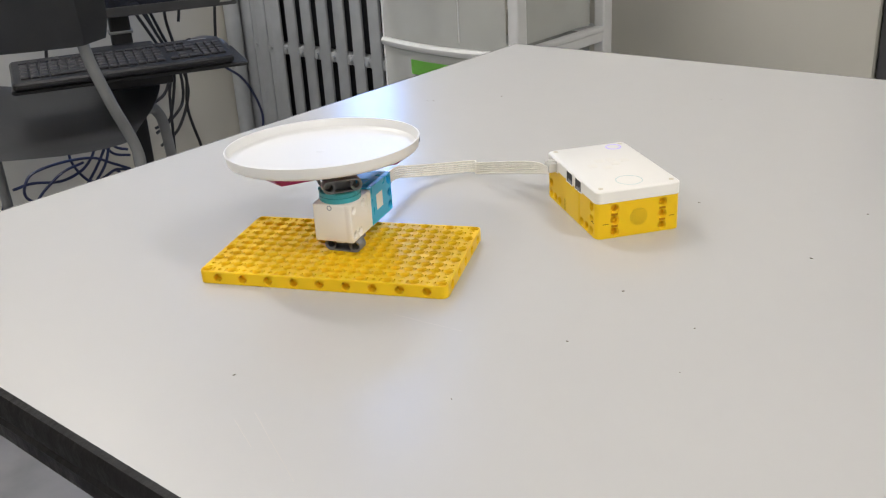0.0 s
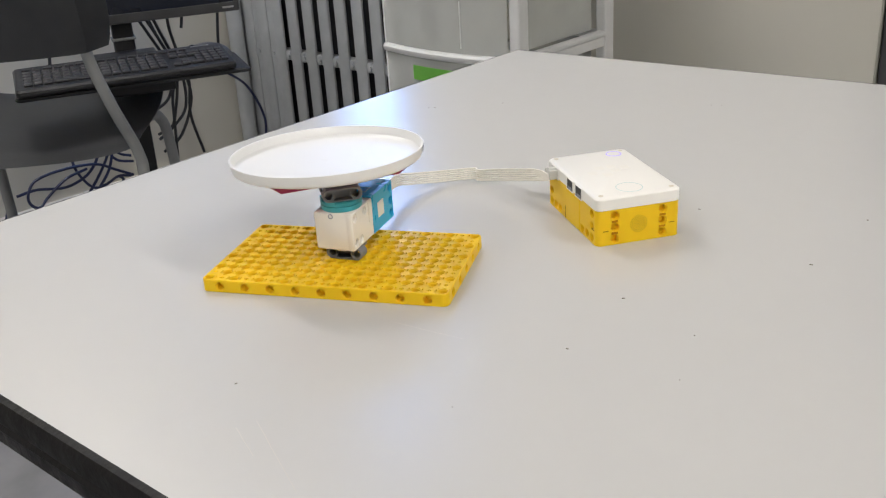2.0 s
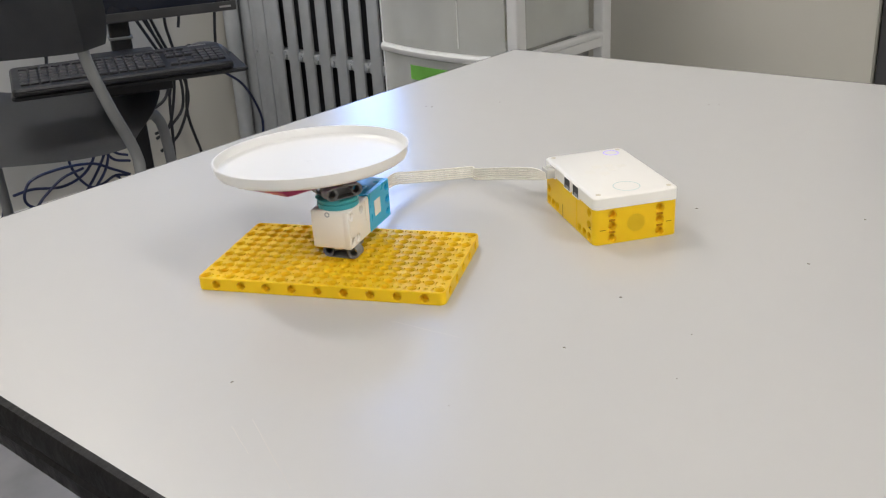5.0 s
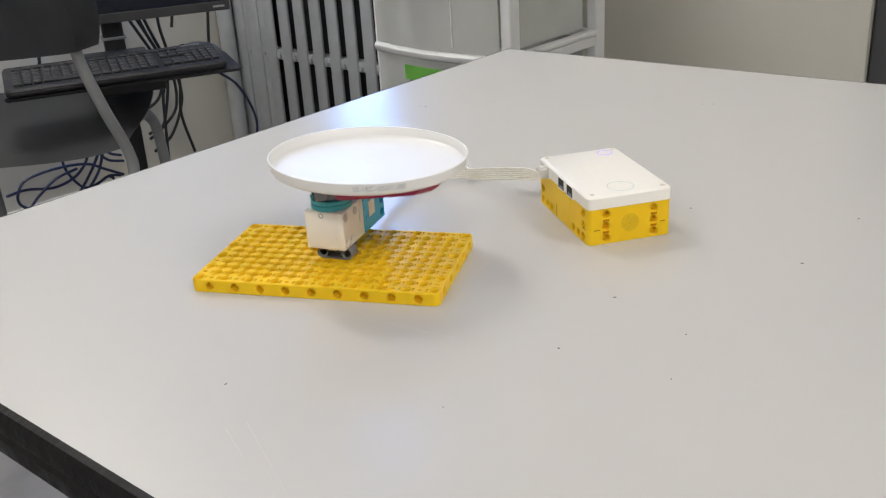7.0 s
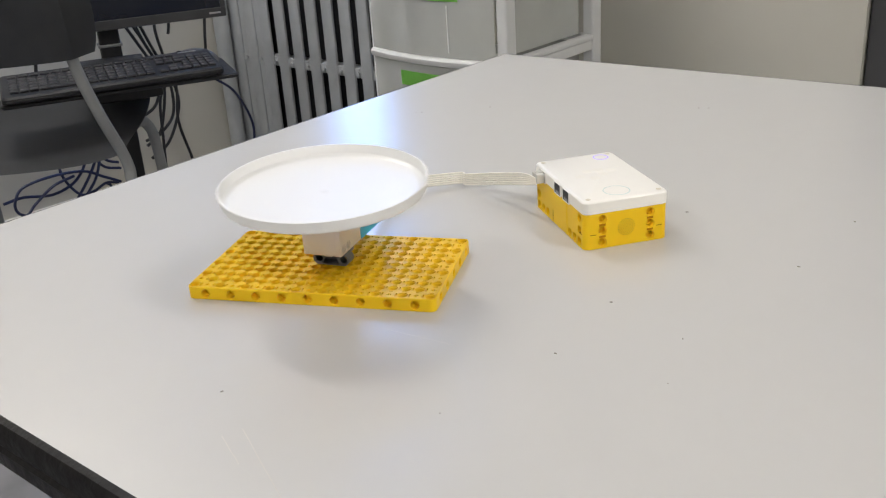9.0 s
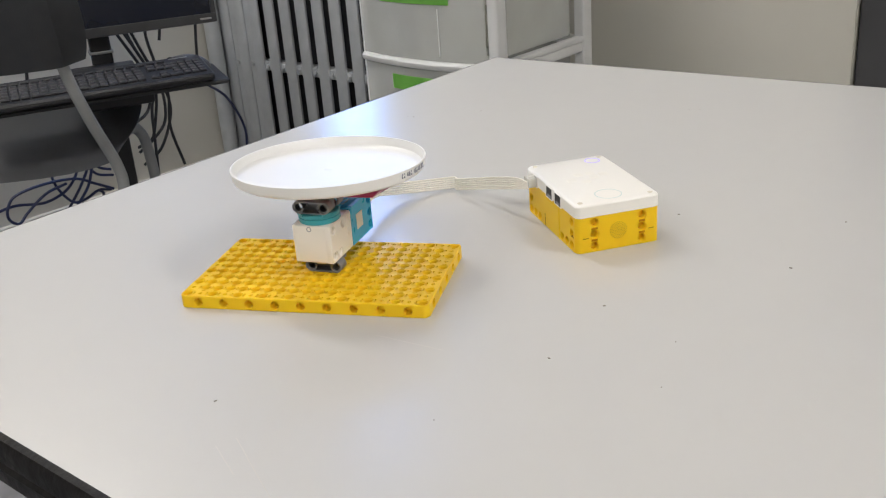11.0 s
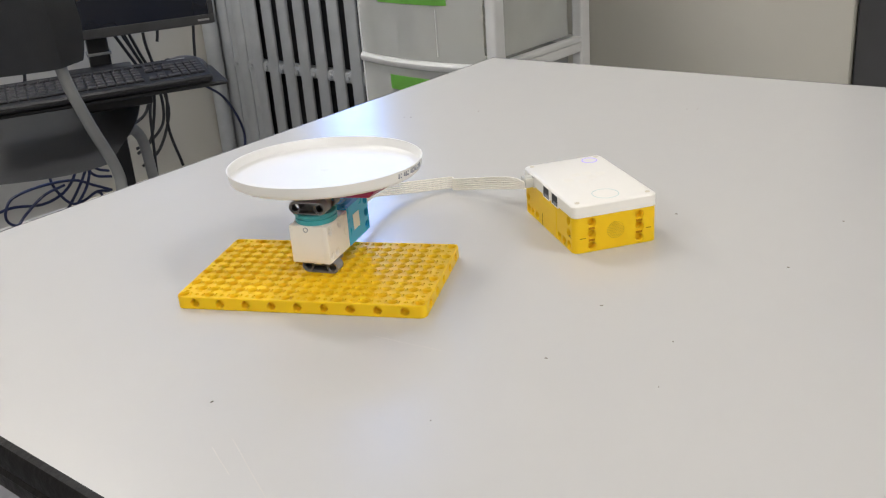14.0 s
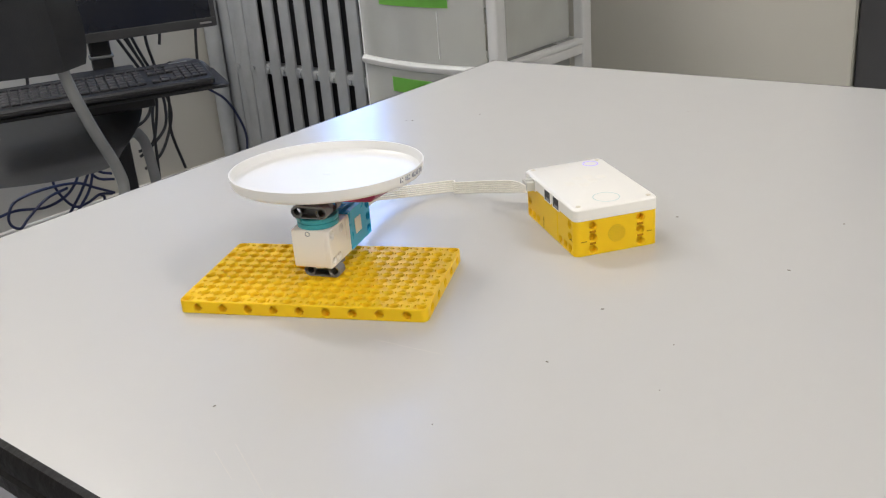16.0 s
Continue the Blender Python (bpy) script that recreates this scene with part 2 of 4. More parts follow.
def beam(bm, n, m, depth=0.008, h=0.0078):
    """A straight beam of n holes with round ends, centred on the pose m; its holes run along y."""
    def put(v):
        return bm.verts.new(m @ Vector(v))

    L = n * 0.008
    seg = 12
    out = [(L / 2 - 0.004 + h / 2 * math.cos(a), h / 2 * math.sin(a)) for a in [math.pi * (-0.5 + k / seg) for k in range(seg + 1)]]
    out += [(-x, -z) for x, z in out]
    out = [out[(k + 6) % len(out)] for k in range(len(out))]
    ra = [put((x, -depth / 2 + 0.0003, z)) for x, z in out]
    rb = [put((x, depth / 2 - 0.0003, z)) for x, z in out]
    for k in range(len(out)):
        bm.faces.new((ra[k], ra[(k + 1) % len(out)], rb[(k + 1) % len(out)], rb[k]))
    for s, ring in ((-1, ra), (1, rb)):
        edge = [put((x * (L - 0.0006) / L, s * depth / 2, z * 0.93)) for x, z in out]
        for k in range(len(out)):
            bm.faces.new((ring[k], ring[(k + 1) % len(out)], edge[(k + 1) % len(out)], edge[k]))
        # each end is bridged to its hole; between the holes the web is open
        q, m2 = 24, len(out)
        collars = {}
        for e in (-1, 1):
            cx = e * (L / 2 - 0.004)
            rad = [(0.0035, 0.0), (0.0031, 0.0), (0.0031, 0.0009), (0.0024, 0.0009), (0.0024, depth - 0.001)]
            rings = [[put((cx + r * math.cos(2 * math.pi * k / q), s * (depth / 2 - d), r * math.sin(2 * math.pi * k / q))) for k in range(q)] for r, d in rad]
            collars[e] = rings[0]
            for a, b in zip(rings, rings[1:]):
                for k in range(q):
                    bm.faces.new((a[k], a[(k + 1) % q], b[(k + 1) % q], b[k]))
        for k in range(12):
            bm.faces.new((edge[(k - 6) % m2], edge[(k - 5) % m2], collars[1][(k - 5) % q], collars[1][(k - 6) % q]))
            bm.faces.new((edge[(k + 7) % m2], edge[(k + 8) % m2], collars[-1][(k + 7) % q], collars[-1][(k + 6) % q]))
        R6, L6 = collars[1], collars[-1]
        bm.faces.new((edge[6], edge[7], L6[6], L6[5], L6[4], R6[8], R6[7], R6[6]))
        bm.faces.new((edge[20], edge[19], L6[18], L6[19], L6[20], R6[16], R6[17], R6[18]))
    return bm


def holed_wall(bm, o, ex, ey, en, xs, ys, holes, skirt=0.003):
    """A wall of cells between the breaks xs and ys; the cells named in holes carry a pin hole."""
    o, ex, ey, en = Vector(o), Vector(ex), Vector(ey), Vector(en)
    for i, (a, b) in enumerate(zip(xs, xs[1:])):
        for j, (c, d) in enumerate(zip(ys, ys[1:])):
            if (i, j) in holes:
                holed(bm, o + ex * (a + b) / 2 + ey * (c + d) / 2, ex, ey, b - a, d - c, en, r=0.0023, rb=0.0029, depth=skirt - 0.0002)
            else:
                quad(bm, o, ex, ey, a, b, c, d)
    e = [(xs[0], ys[0]), (xs[-1], ys[0]), (xs[-1], ys[-1]), (xs[0], ys[-1])]
    for (a, c), (b, d) in zip(e, e[1:] + e[:1]):
        p, q = o + ex * a + ey * c, o + ex * b + ey * d
        bm.faces.new([bm.verts.new(v) for v in (p, q, q - en * skirt, p - en * skirt)])


def quad(bm, o, ex, ey, x0, x1, y0, y1):
    o, ex, ey = Vector(o), Vector(ex), Vector(ey)
    bm.faces.new([bm.verts.new(o + ex * x + ey * y) for x, y in ((x0, y0), (x1, y0), (x1, y1), (x0, y1))])


def arc_wall(bm, cx, cy, r, a0, a1, z0, z1, n=6):
    vs = []
    for k in range(n + 1):
        a = radians(a0 + (a1 - a0) * k / n)
        x, y = cx + r * math.cos(a), cy + r * math.sin(a)
        vs.append((bm.verts.new((x, y, z0)), bm.verts.new((x, y, z1))))
    for p, q in zip(vs, vs[1:]):
        bm.faces.new((p[0], q[0], q[1], p[1]))


def rounded(w, d, r, n=6, x0=0.0, y0=0.0):
    """Outline of a w x d rectangle with rounded corners, as (x, y), from the corner x0, y0."""
    out = []
    for cx, cy, a in ((x0 + w - r, y0 + r, -90), (x0 + w - r, y0 + d - r, 0), (x0 + r, y0 + d - r, 90), (x0 + r, y0 + r, 180)):
        for k in range(n + 1):
            q = radians(a + 90 * k / n)
            out.append((cx + r * math.cos(q), cy + r * math.sin(q)))
    return out


def add_stack(bm, layers, cap0=True, cap1=True):
    """Skin between outlines given as (list of (x, y), z)."""
    rings = [[bm.verts.new((x, y, z)) for x, y in o] for o, z in layers]
    for a, b in zip(rings, rings[1:]):
        for k in range(len(a)):
            bm.faces.new((a[k], a[(k + 1) % len(a)], b[(k + 1) % len(a)], b[k]))
    if cap0:
        bm.faces.new(rings[0])
    if cap1:
        bm.faces.new(rings[-1])
    return bm


def slab(w, d, z0, z1, r, edge, x0=0.0, y0=0.0):
    """A flat body with rounded corners and eased top and bottom edges."""
    o = rounded(w, d, r, 6, x0, y0)
    i = rounded(w - 2 * edge, d - 2 * edge, max(r - edge, edge / 2), 6, x0 + edge, y0 + edge)
    return add_stack(bmesh.new(), [(i, z0), (o, z0 + edge), (o, z1 - edge), (i, z1)])

# ---- the room ----
U0, U1, V0, V1 = -2.13, 2.6, -2.6, 1.733
TH = 0.2
SETTING = Matrix.Rotation(radians(-28), 4, "Z")


def setting(name, bm, material, label, category):
    ob = part(name, bm, material)
    ob.matrix_world = SETTING
    return tagged(ob, label, category, "", "structure")


setting("floor", box(U0 - TH, U1 + TH, V0 - TH, V1 + TH, FLOOR - 0.1, FLOOR), M_FLOOR, "grey sheet vinyl classroom floor", "floor")
setting("ceiling", box(U0 - TH, U1 + TH, V0 - TH, V1 + TH, CEILING, CEILING + 0.1), M_CEIL, "off-white tiled classroom ceiling", "ceiling")
setting("wall_west", box(U0 - TH, U0, V0, V1, FLOOR, CEILING), M_WALL, "beige painted plaster wall behind the computer", "wall")
setting("wall_east", box(U1, U1 + TH, V0, V1, FLOOR, CEILING), M_WALL, "plain beige painted wall", "wall")
setting("wall_south", box(U0 - TH, U1 + TH, V0 - TH, V0, FLOOR, CEILING), M_WALL, "plain beige painted wall", "wall")
DOOR_U0, DOOR_U1, DOOR_Z1 = -0.225, 0.70, FLOOR + 2.05
wb = bmesh.new()
for a, b, c, d in ((U0 - TH, WIN_U0, FLOOR, CEILING), (WIN_U0, WIN_U1, FLOOR, WIN_Z0), (WIN_U0, WIN_U1, WIN_Z1, CEILING),
                   (WIN_U1, DOOR_U0, FLOOR, CEILING), (DOOR_U0, DOOR_U1, DOOR_Z1, CEILING), (DOOR_U1, U1 + TH, FLOOR, CEILING)):
    add_box(wb, a, b, V1, V1 + TH, c, d)
setting("wall_north", wb, M_WALL, "beige painted wall with a radiator and a narrow window", "wall")
setting("baseboard", box(U0, U0 + 0.018, V0, V1, FLOOR, FLOOR + 0.10, bev=0.004), M_BASE, "scuffed cream baseboard along the wall", "baseboard")
setting("baseboard", box(WIN_U1, DOOR_U0, V1 - 0.018, V1, FLOOR, FLOOR + 0.10, bev=0.004), M_BASE, "cream baseboard under the radiator wall", "baseboard")
door = setting("door_1", box(DOOR_U0 + 0.004, DOOR_U1 - 0.004, V1 + 0.012, V1 + 0.06, FLOOR + 0.008, DOOR_Z1 - 0.004, bev=0.003), M_DOOR,
               "closed dark grey painted door", "door")
part("door_handle", tube([(DOOR_U1 - 0.08, V1 + 0.012, 0.26), (DOOR_U1 - 0.08, V1 - 0.04, 0.26), (DOOR_U1 - 0.20, V1 - 0.045, 0.26)], 0.010), M_SILVER, door, "steel lever handle", True)
win = setting("window_1", box(WIN_U0, WIN_U1, V1 + 0.115, V1 + 0.121, WIN_Z0, WIN_Z1), M_PANE, "tall narrow window above the radiator", "window")
win.visible_shadow = False
fr = bmesh.new()
for a, b, c, d in ((WIN_U0, WIN_U0 + 0.02, WIN_Z0, WIN_Z1), (WIN_U1 - 0.02, WIN_U1, WIN_Z0, WIN_Z1), (WIN_U0 + 0.02, WIN_U1 - 0.02, WIN_Z0, WIN_Z0 + 0.02), (WIN_U0 + 0.02, WIN_U1 - 0.02, WIN_Z1 - 0.02, WIN_Z1)):
    add_box(fr, a, b, V1 + 0.09, V1 + 0.114, c, d)
part("window_frame", fr, M_FRAME, win)
part("window_sill", box(WIN_U0 - 0.03, WIN_U1 + 0.03, V1 - 0.03, V1 + 0.08, WIN_Z0 - 0.025, WIN_Z0 - 0.003, bev=0.004), M_FRAME, win)
setting("backdrop", box(WIN_U0 - 1.2, WIN_U1 + 1.2, V1 + 1.0, V1 + 1.02, -0.5, 3.0), M_SKYGLOW, "bright pale blue daylight outside the window", "sky")


# unseen fitting, added to house each of the lamps above
def unseen_ceiling_light():
    ob = thing("unseen_ceiling_light", room_pose(*LAMPS[0][:2], CEILING, 90), "unseen fluorescent ceiling fitting with a white diffuser, added to light the room", "ceiling light", "ceiling lights")
    f = bmesh.new()
    for a, b, c, d in ((-0.19, -0.16, -0.62, 0.62), (0.16, 0.19, -0.62, 0.62), (-0.16, 0.16, -0.62, -0.59), (-0.16, 0.16, 0.59, 0.62)):
        add_box(f, a, b, c, d, -0.06, 0.0)
    part("frame", f, M_FRAME, ob)
    part("diffuser", box(-0.159, 0.159, -0.589, 0.589, -0.05, -0.035), M_TUBEGLOW, ob)
    return ob


first = unseen_ceiling_light()
for lu, lv, power in LAMPS[1:]:
    copy_thing(first, room_pose(lu, lv, CEILING, 90))

# ---- the table ----


def table():
    ob = thing("table", SETTING, "pale grey laminate classroom table with a black edge", "table")
    poly = [(-0.2285, -0.1395), (1.5, -0.071), (1.5, 0.784), (-0.2535, 0.624)]

    def inset(d):
        n = len(poly)
        out = []
        for i in range(n):
            p, a, b = Vector(poly[i]), Vector(poly[i - 1]), Vector(poly[(i + 1) % n])
            d1, d2 = (p - a).normalized(), (b - p).normalized()
            n1, n2 = Vector((-d1.y, d1.x)), Vector((-d2.y, d2.x))
            out.append(tuple(p + (n1 + n2) * (d / (1 + n1.dot(n2)))))
        return out

    part("tabletop", add_stack(bmesh.new(), [(inset(0.003), -0.022), (inset(0.0012), -0.001), (inset(0.0022), 0.0)]), M_TABLE, ob)
    part("edge_band", add_stack(bmesh.new(), [(inset(0.003), -0.029), (inset(-0.001), -0.029), (inset(-0.003), -0.026), (inset(-0.003), -0.018), (inset(-0.0012), -0.016),
                                            (inset(-0.0012), -0.0145), (inset(-0.003), -0.0125), (inset(-0.003), -0.0042), (inset(-0.0012), -0.0009), (inset(0.0016), 0.0002), (inset(0.0022), 0.0001)],
                                False, False), M_EDGE, ob, "black rubbery edge moulding with a worn groove", True)
    part("underside", add_stack(bmesh.new(), [(inset(0.004), -0.029), (inset(0.004), -0.0225)]), M_BLACK, ob)
    for u, v in ((-0.10, 0.02), (1.35, 0.02), (-0.10, 0.48), (1.35, 0.62)):
        leg = box(u - 0.02, u + 0.02, v - 0.02, v + 0.02, FLOOR + 0.012, -0.029, bev=0.004)
        add_cyl(leg, (u, v, FLOOR), 0.024, 0.013, 16)
        part("leg", leg, M_BLACK, ob)
    return ob


table()


def speck(x, y, turn, a, b):
    bm = bmesh.new()
    r = random.Random(int(x * 9000 + y * 700))
    n = 9
    a, b = a * 0.6, b * 0.7
    top = [(a * (0.7 + 0.5 * r.random()) * math.cos(2 * math.pi * k / n), b * (0.6 + 0.6 * r.random()) * math.sin(2 * math.pi * k / n)) for k in range(n)]
    add_stack(bm, [(top, 0.0), ([(p * 0.7, q * 0.7) for p, q in top], 0.00035)])
    ob = part("crumb", bm, M_CRUMB)
    ob.matrix_world = pose(x, y, 0.0002, 0, 0, turn)
    tagged(ob, "tiny dark crumb lying on the table", "crumb", "crumbs on the table")


for sx, sy, st, s1, s2 in ((0.348, 0.086, -30, 0.0022, 0.0008), (0.245, 0.028, 10, 0.0016, 0.0008), (0.284, -0.010, 0, 0.0008, 0.0006), (0.222, -0.033, -25, 0.0015, 0.0008),
                           (0.291, 0.431, 0, 0.0010, 0.0006), (0.300, 0.431, 0, 0.0010, 0.0006), (0.098, 0.432, 10, 0.0016, 0.0009), (0.036, 0.413, 0, 0.0016, 0.0009),
                           (0.030, 0.413, 0, 0.0008, 0.0005), (0.284, 0.169, -20, 0.0018, 0.0007), (0.388, 0.160, 0, 0.0013, 0.0010), (0.066, -0.091, 50, 0.0015, 0.0005),
                           (0.177, -0.095, 0, 0.0006, 0.0005), (0.278, -0.055, 0, 0.0006, 0.0005)):
    speck(sx, sy, st, s1, s2)


def scratch(p, q, w):
    bm = bmesh.new()
    p, q = Vector(p), Vector(q)
    pts = [p.lerp(q, k / 5) + Vector((0, 0.00015 * math.sin(k * 1.9), 0)) for k in range(6)]
    add_tube(bm, pts, w, 5, 0.3)
    tagged(part("scratch", bm, M_SCRATCH), "faint thin scratch in the laminate", "scratch", "scratches on the table")


M_SCRATCH = mat("scratch_mark", (0.54, 0.52, 0.49), 0.5)
for p, q in (((0.083, -0.127, 0), (0.100, -0.146, 0)), ((0.090, -0.120, 0), (0.128, -0.166, 0)), ((0.126, -0.017, 0), (0.167, -0.030, 0))):
    scratch(p, q, 0.0002)

# ---- the yellow plate ----


def top_cell(bm, x, y, z, h, blind, corner, n=20):
    """A square of the plate's top, 2h wide, with a countersunk hole; a blind one has a shallow star-shaped notch."""
    def clipped(px, py):
        d = math.hypot(px, py)
        k = min(1.0, 0.0039 / d) if corner else 1.0
        return bm.verts.new((x + px * k, y + py * k, z))

    ring, angles = [], [2 * math.pi * k / n for k in range(n)]
    for a in angles:
        f = max(abs(math.cos(a)), abs(math.sin(a)))
        ring.append((math.cos(a) / f * h, math.sin(a) / f * h))
    outer = [clipped(px, py) for px, py in ring]
    if blind:
        steps = [(0.0011, 0.0), (0.0009, 0.0012)]
    else:
        steps = [(0.00312, 0.0), (0.0030, 0.0006), (0.0027, 0.0008), (0.0026, 0.0064)]
    rings = [outer]
    for r, d in steps:
        rings.append([bm.verts.new((x + r * (1.7 if blind and r < 0.002 and k % 5 == 0 else 1.0) * math.cos(a), y + r * (1.7 if blind and r < 0.002 and k % 5 == 0 else 1.0) * math.sin(a), z - d)) for k, a in enumerate(angles)])
    for p, q in zip(rings, rings[1:]):
        for k in range(n):
            bm.faces.new((p[k], p[(k + 1) % n], q[(k + 1) % n], q[k]))
    bm.faces.new(rings[-1])
    # the ring of the square misses its corners
    for sx, sy in ((1, 1), (-1, 1), (-1, -1), (1, -1)):
        near = sorted(range(n), key=lambda k: (ring[k][0] - sx * h) ** 2 + (ring[k][1] - sy * h) ** 2)[:2]
        bm.faces.new((outer[near[0]], clipped(sx * h, sy * h), outer[near[1]]))


def pocket(bm, x0, x1, y0, y1, z, hx, hy, depth=0.0011):
    """A flat strip with a small sunk slot of half width hx, hy at its middle."""
    cx, cy = (x0 + x1) / 2, (y0 + y1) / 2
    out = [bm.verts.new(v) for v in ((x0, y0, z), (x1, y0, z), (x1, y1, z), (x0, y1, z))]
    rim = [bm.verts.new((cx + sx * hx, cy + sy * hy, z)) for sx, sy in ((-1, -1), (1, -1), (1, 1), (-1, 1))]
    low = [bm.verts.new((cx + sx * hx, cy + sy * hy, z - depth)) for sx, sy in ((-1, -1), (1, -1), (1, 1), (-1, 1))]
    for p, q in ((out, rim), (rim, low)):
        for k in range(4):
            bm.faces.new((p[k], p[(k + 1) % 4], q[(k + 1) % 4], q[k]))
    bm.faces.new(low)


def plate():
    L, W, H = 0.152, 0.088, 0.008
    c, p = 0.004, 0.008
    bm = bmesh.new()
    X, Y, Z = Vector((1, 0, 0)), Vector((0, 1, 0)), Vector((0, 0, 1))
    for k in range(9):
        x = 0.012 + 0.016 * k
        holed(bm, (x, 0, H / 2), X, Z, 0.016, H - 0.0008, -Y, r=0.0025, rb=0.0029, rim=0.0006, depth=0.0046)
        holed(bm, (x, W, H / 2), X, Z, 0.016, H - 0.0008, Y)
    for k in range(5):
        y = 0.012 + 0.016 * k
        holed(bm, (0, y, H / 2), Y, Z, 0.016, H - 0.0008, -X)
        holed(bm, (L, y, H / 2), Y, Z, 0.016, H - 0.0008, X, r=0.0025, rb=0.0029, rim=0.0006, depth=0.0046)
    for cx, cy, a in ((c, c, 180), (L - c, c, 270), (L - c, W - c, 0), (c, W - c, 90)):
        arc_wall(bm, cx, cy, c, a, a + 90, 0.0004, H - 0.0004)
    # eased top and bottom edges, and the border of the top
    o, i = rounded(L, W, c, 6), rounded(L - 0.0008, W - 0.0008, c - 0.0004, 6, 0.0004, 0.0004)
    j = rounded(L - 0.0014, W - 0.0014, c - 0.0007, 6, 0.0007, 0.0007)
    add_stack(bm, [(o, H - 0.0004), (i, H), (j, H)], False, False)
    add_stack(bm, [(o, 0.0004), (i, 0.0)], False, True)
    # every module: a countersunk pin hole, with a sunk slot towards each neighbour
    for a in range(19):
        for b in range(11):
            x, y = c + p * a, c + p * b
            blind = (b in (0, 10) and a % 2 == 1) or (a in (0, 18) and b % 2 == 1)
            top_cell(bm, x, y, H, 0.0033, blind, a in (0, 18) and b in (0, 10))
            if a < 18:
                pocket(bm, x + 0.0033, x + 0.0047, y - 0.0033, y + 0.0033, H, 0.0005, 0.0019, 0.0016)
            if b < 10:
                pocket(bm, x - 0.0033, x + 0.0033, y + 0.0033, y + 0.0047, H, 0.0014, 0.0004, 0.0016)
            if a < 18 and b < 10:
                quad(bm, (0, 0, H), X, Y, x + 0.0033, x + 0.0047, y + 0.0033, y + 0.0047)
    ob = part("body", bm, M_YELLOW)
    return ob


base = thing("building_plate", pose(-0.0013, 0.0055, 0, 0, 0, -0.5), "yellow plastic building plate with rows of pin holes on the table", "building plate")
plate().parent = base
# ---- the motor and what turns on it ----
AXIS = (0.0746, 0.0517)
YAW = -6.0


def motor():
    ob = thing("motor", pose(AXIS[0], AXIS[1], 0.008, 0, 0, YAW), "white and blue plastic motor block standing on the yellow plate", "motor")
    X, Y, Z = Vector((1, 0, 0)), Vector((0, 1, 0)), Vector((0, 0, 1))
    # grey connector below
    con = beam(bmesh.new(), 3, pose(0.0025, -0.0042, 0.0041))
    part("connector", con, M_GREY, ob, "grey connector beam with two pin holes")
    part("foot", box(-0.0005, 0.0050, -0.0105, -0.0075, 0.0066, 0.0081, bev=0.0005), M_WHITE, ob)
    part("post", box(-0.009, 0.006, 0.000, 0.018, 0.0, 0.0079, bev=0.0008), M_GREY, ob)
    # white front housing
    w = bmesh.new()
    add_box(w, -0.0128, 0.0096, -0.0128, 0.0160, 0.008, 0.0320, bev=0.0012, seg=3)
    add_box(w, 0.0080, 0.0122, -0.0128, -0.0112, 0.008, 0.0320, bev=0.0007)
    add_box(w, 0.0080, 0.0122, -0.0114, 0.0160, 0.0308, 0.0320, bev=0.0005)
    add_box(w, 0.0080, 0.0122, -0.0114, 0.0160, 0.0080, 0.0092, bev=0.0005)
    wh = part("front_housing", w, M_WHITE, ob, "white front housing", True)
    ring = lathe([(0.0011, 0.0), (0.0011, 0.00025), (0.0016, 0.00025), (0.0016, 0.0)], 20)
    r = part("zero_mark", ring, M_INK, wh)
    r.matrix_local = pose(-0.0015, -0.0128, 0.0297, 90, 0, 0)
    s = bmesh.new()
    holed_wall(s, (0.0124, 0, 0), Y, Z, X, (-0.0122, -0.0052, 0.0012, 0.0078, 0.0156), (0.0086, 0.0156, 0.0244, 0.0314), {(0, 2), (2, 2), (0, 0), (1, 0)})
    part("side_plate", s, M_WHITE, wh, "white side wall with pin holes")
    part("clip", box(0.0124, 0.0129, 0.0100, 0.0150, 0.0180, 0.0310, bev=0.0002), M_WHITE, wh)
    # blue rear housing
    b = bmesh.new()
    add_box(b, -0.0128, 0.0095, 0.0162, 0.0475, 0.008, 0.0330, bev=0.0008, seg=2)
    bl = part("rear_housing", b, M_BLUE, ob, "bright blue rear housing", True)
    part("label_plate", box(0.0124, 0.0128, 0.0235, 0.0325, 0.0160, 0.0260, bev=0.0002), M_WHITE, bl, "small white square sticker")
    t = bmesh.new()
    holed_wall(t, (0.0124, 0, 0), Y, Z, X, (0.0163, 0.0400, 0.0472), (0.0082, 0.0163, 0.0246, 0.0328), {(1, 0), (1, 1), (1, 2)})
    part("side_plate", t, M_BLUE, bl, "blue side wall with pin holes")
    q = bmesh.new()
    for a0, a1, b0, b1 in ((-0.006, 0.006, 0.0215, 0.0225), (-0.006, 0.006, 0.0295, 0.0305), (-0.006, -0.005, 0.0225, 0.0295), (0.005, 0.006, 0.0225, 0.0295)):
        add_box(q, a0, a1, b0, b1, 0.0326, 0.0333)
    part("top_mark", q, M_TEAL, bl, "darker blue printed square")
    # fixed collar under the rotor
    part("collar", lathe([(0.0, 0.0320), (0.0122, 0.0320), (0.0126, 0.0325), (0.0126, 0.0350), (0.0120, 0.0354), (0.0, 0.0354)], 48), M_TEAL, ob, "teal ring", True)
    return ob


motor()
DISH_R, DISH_OFF, DISH_Z, DISH_TILT = 0.0597, 0.0255, 0.0685, 2.7


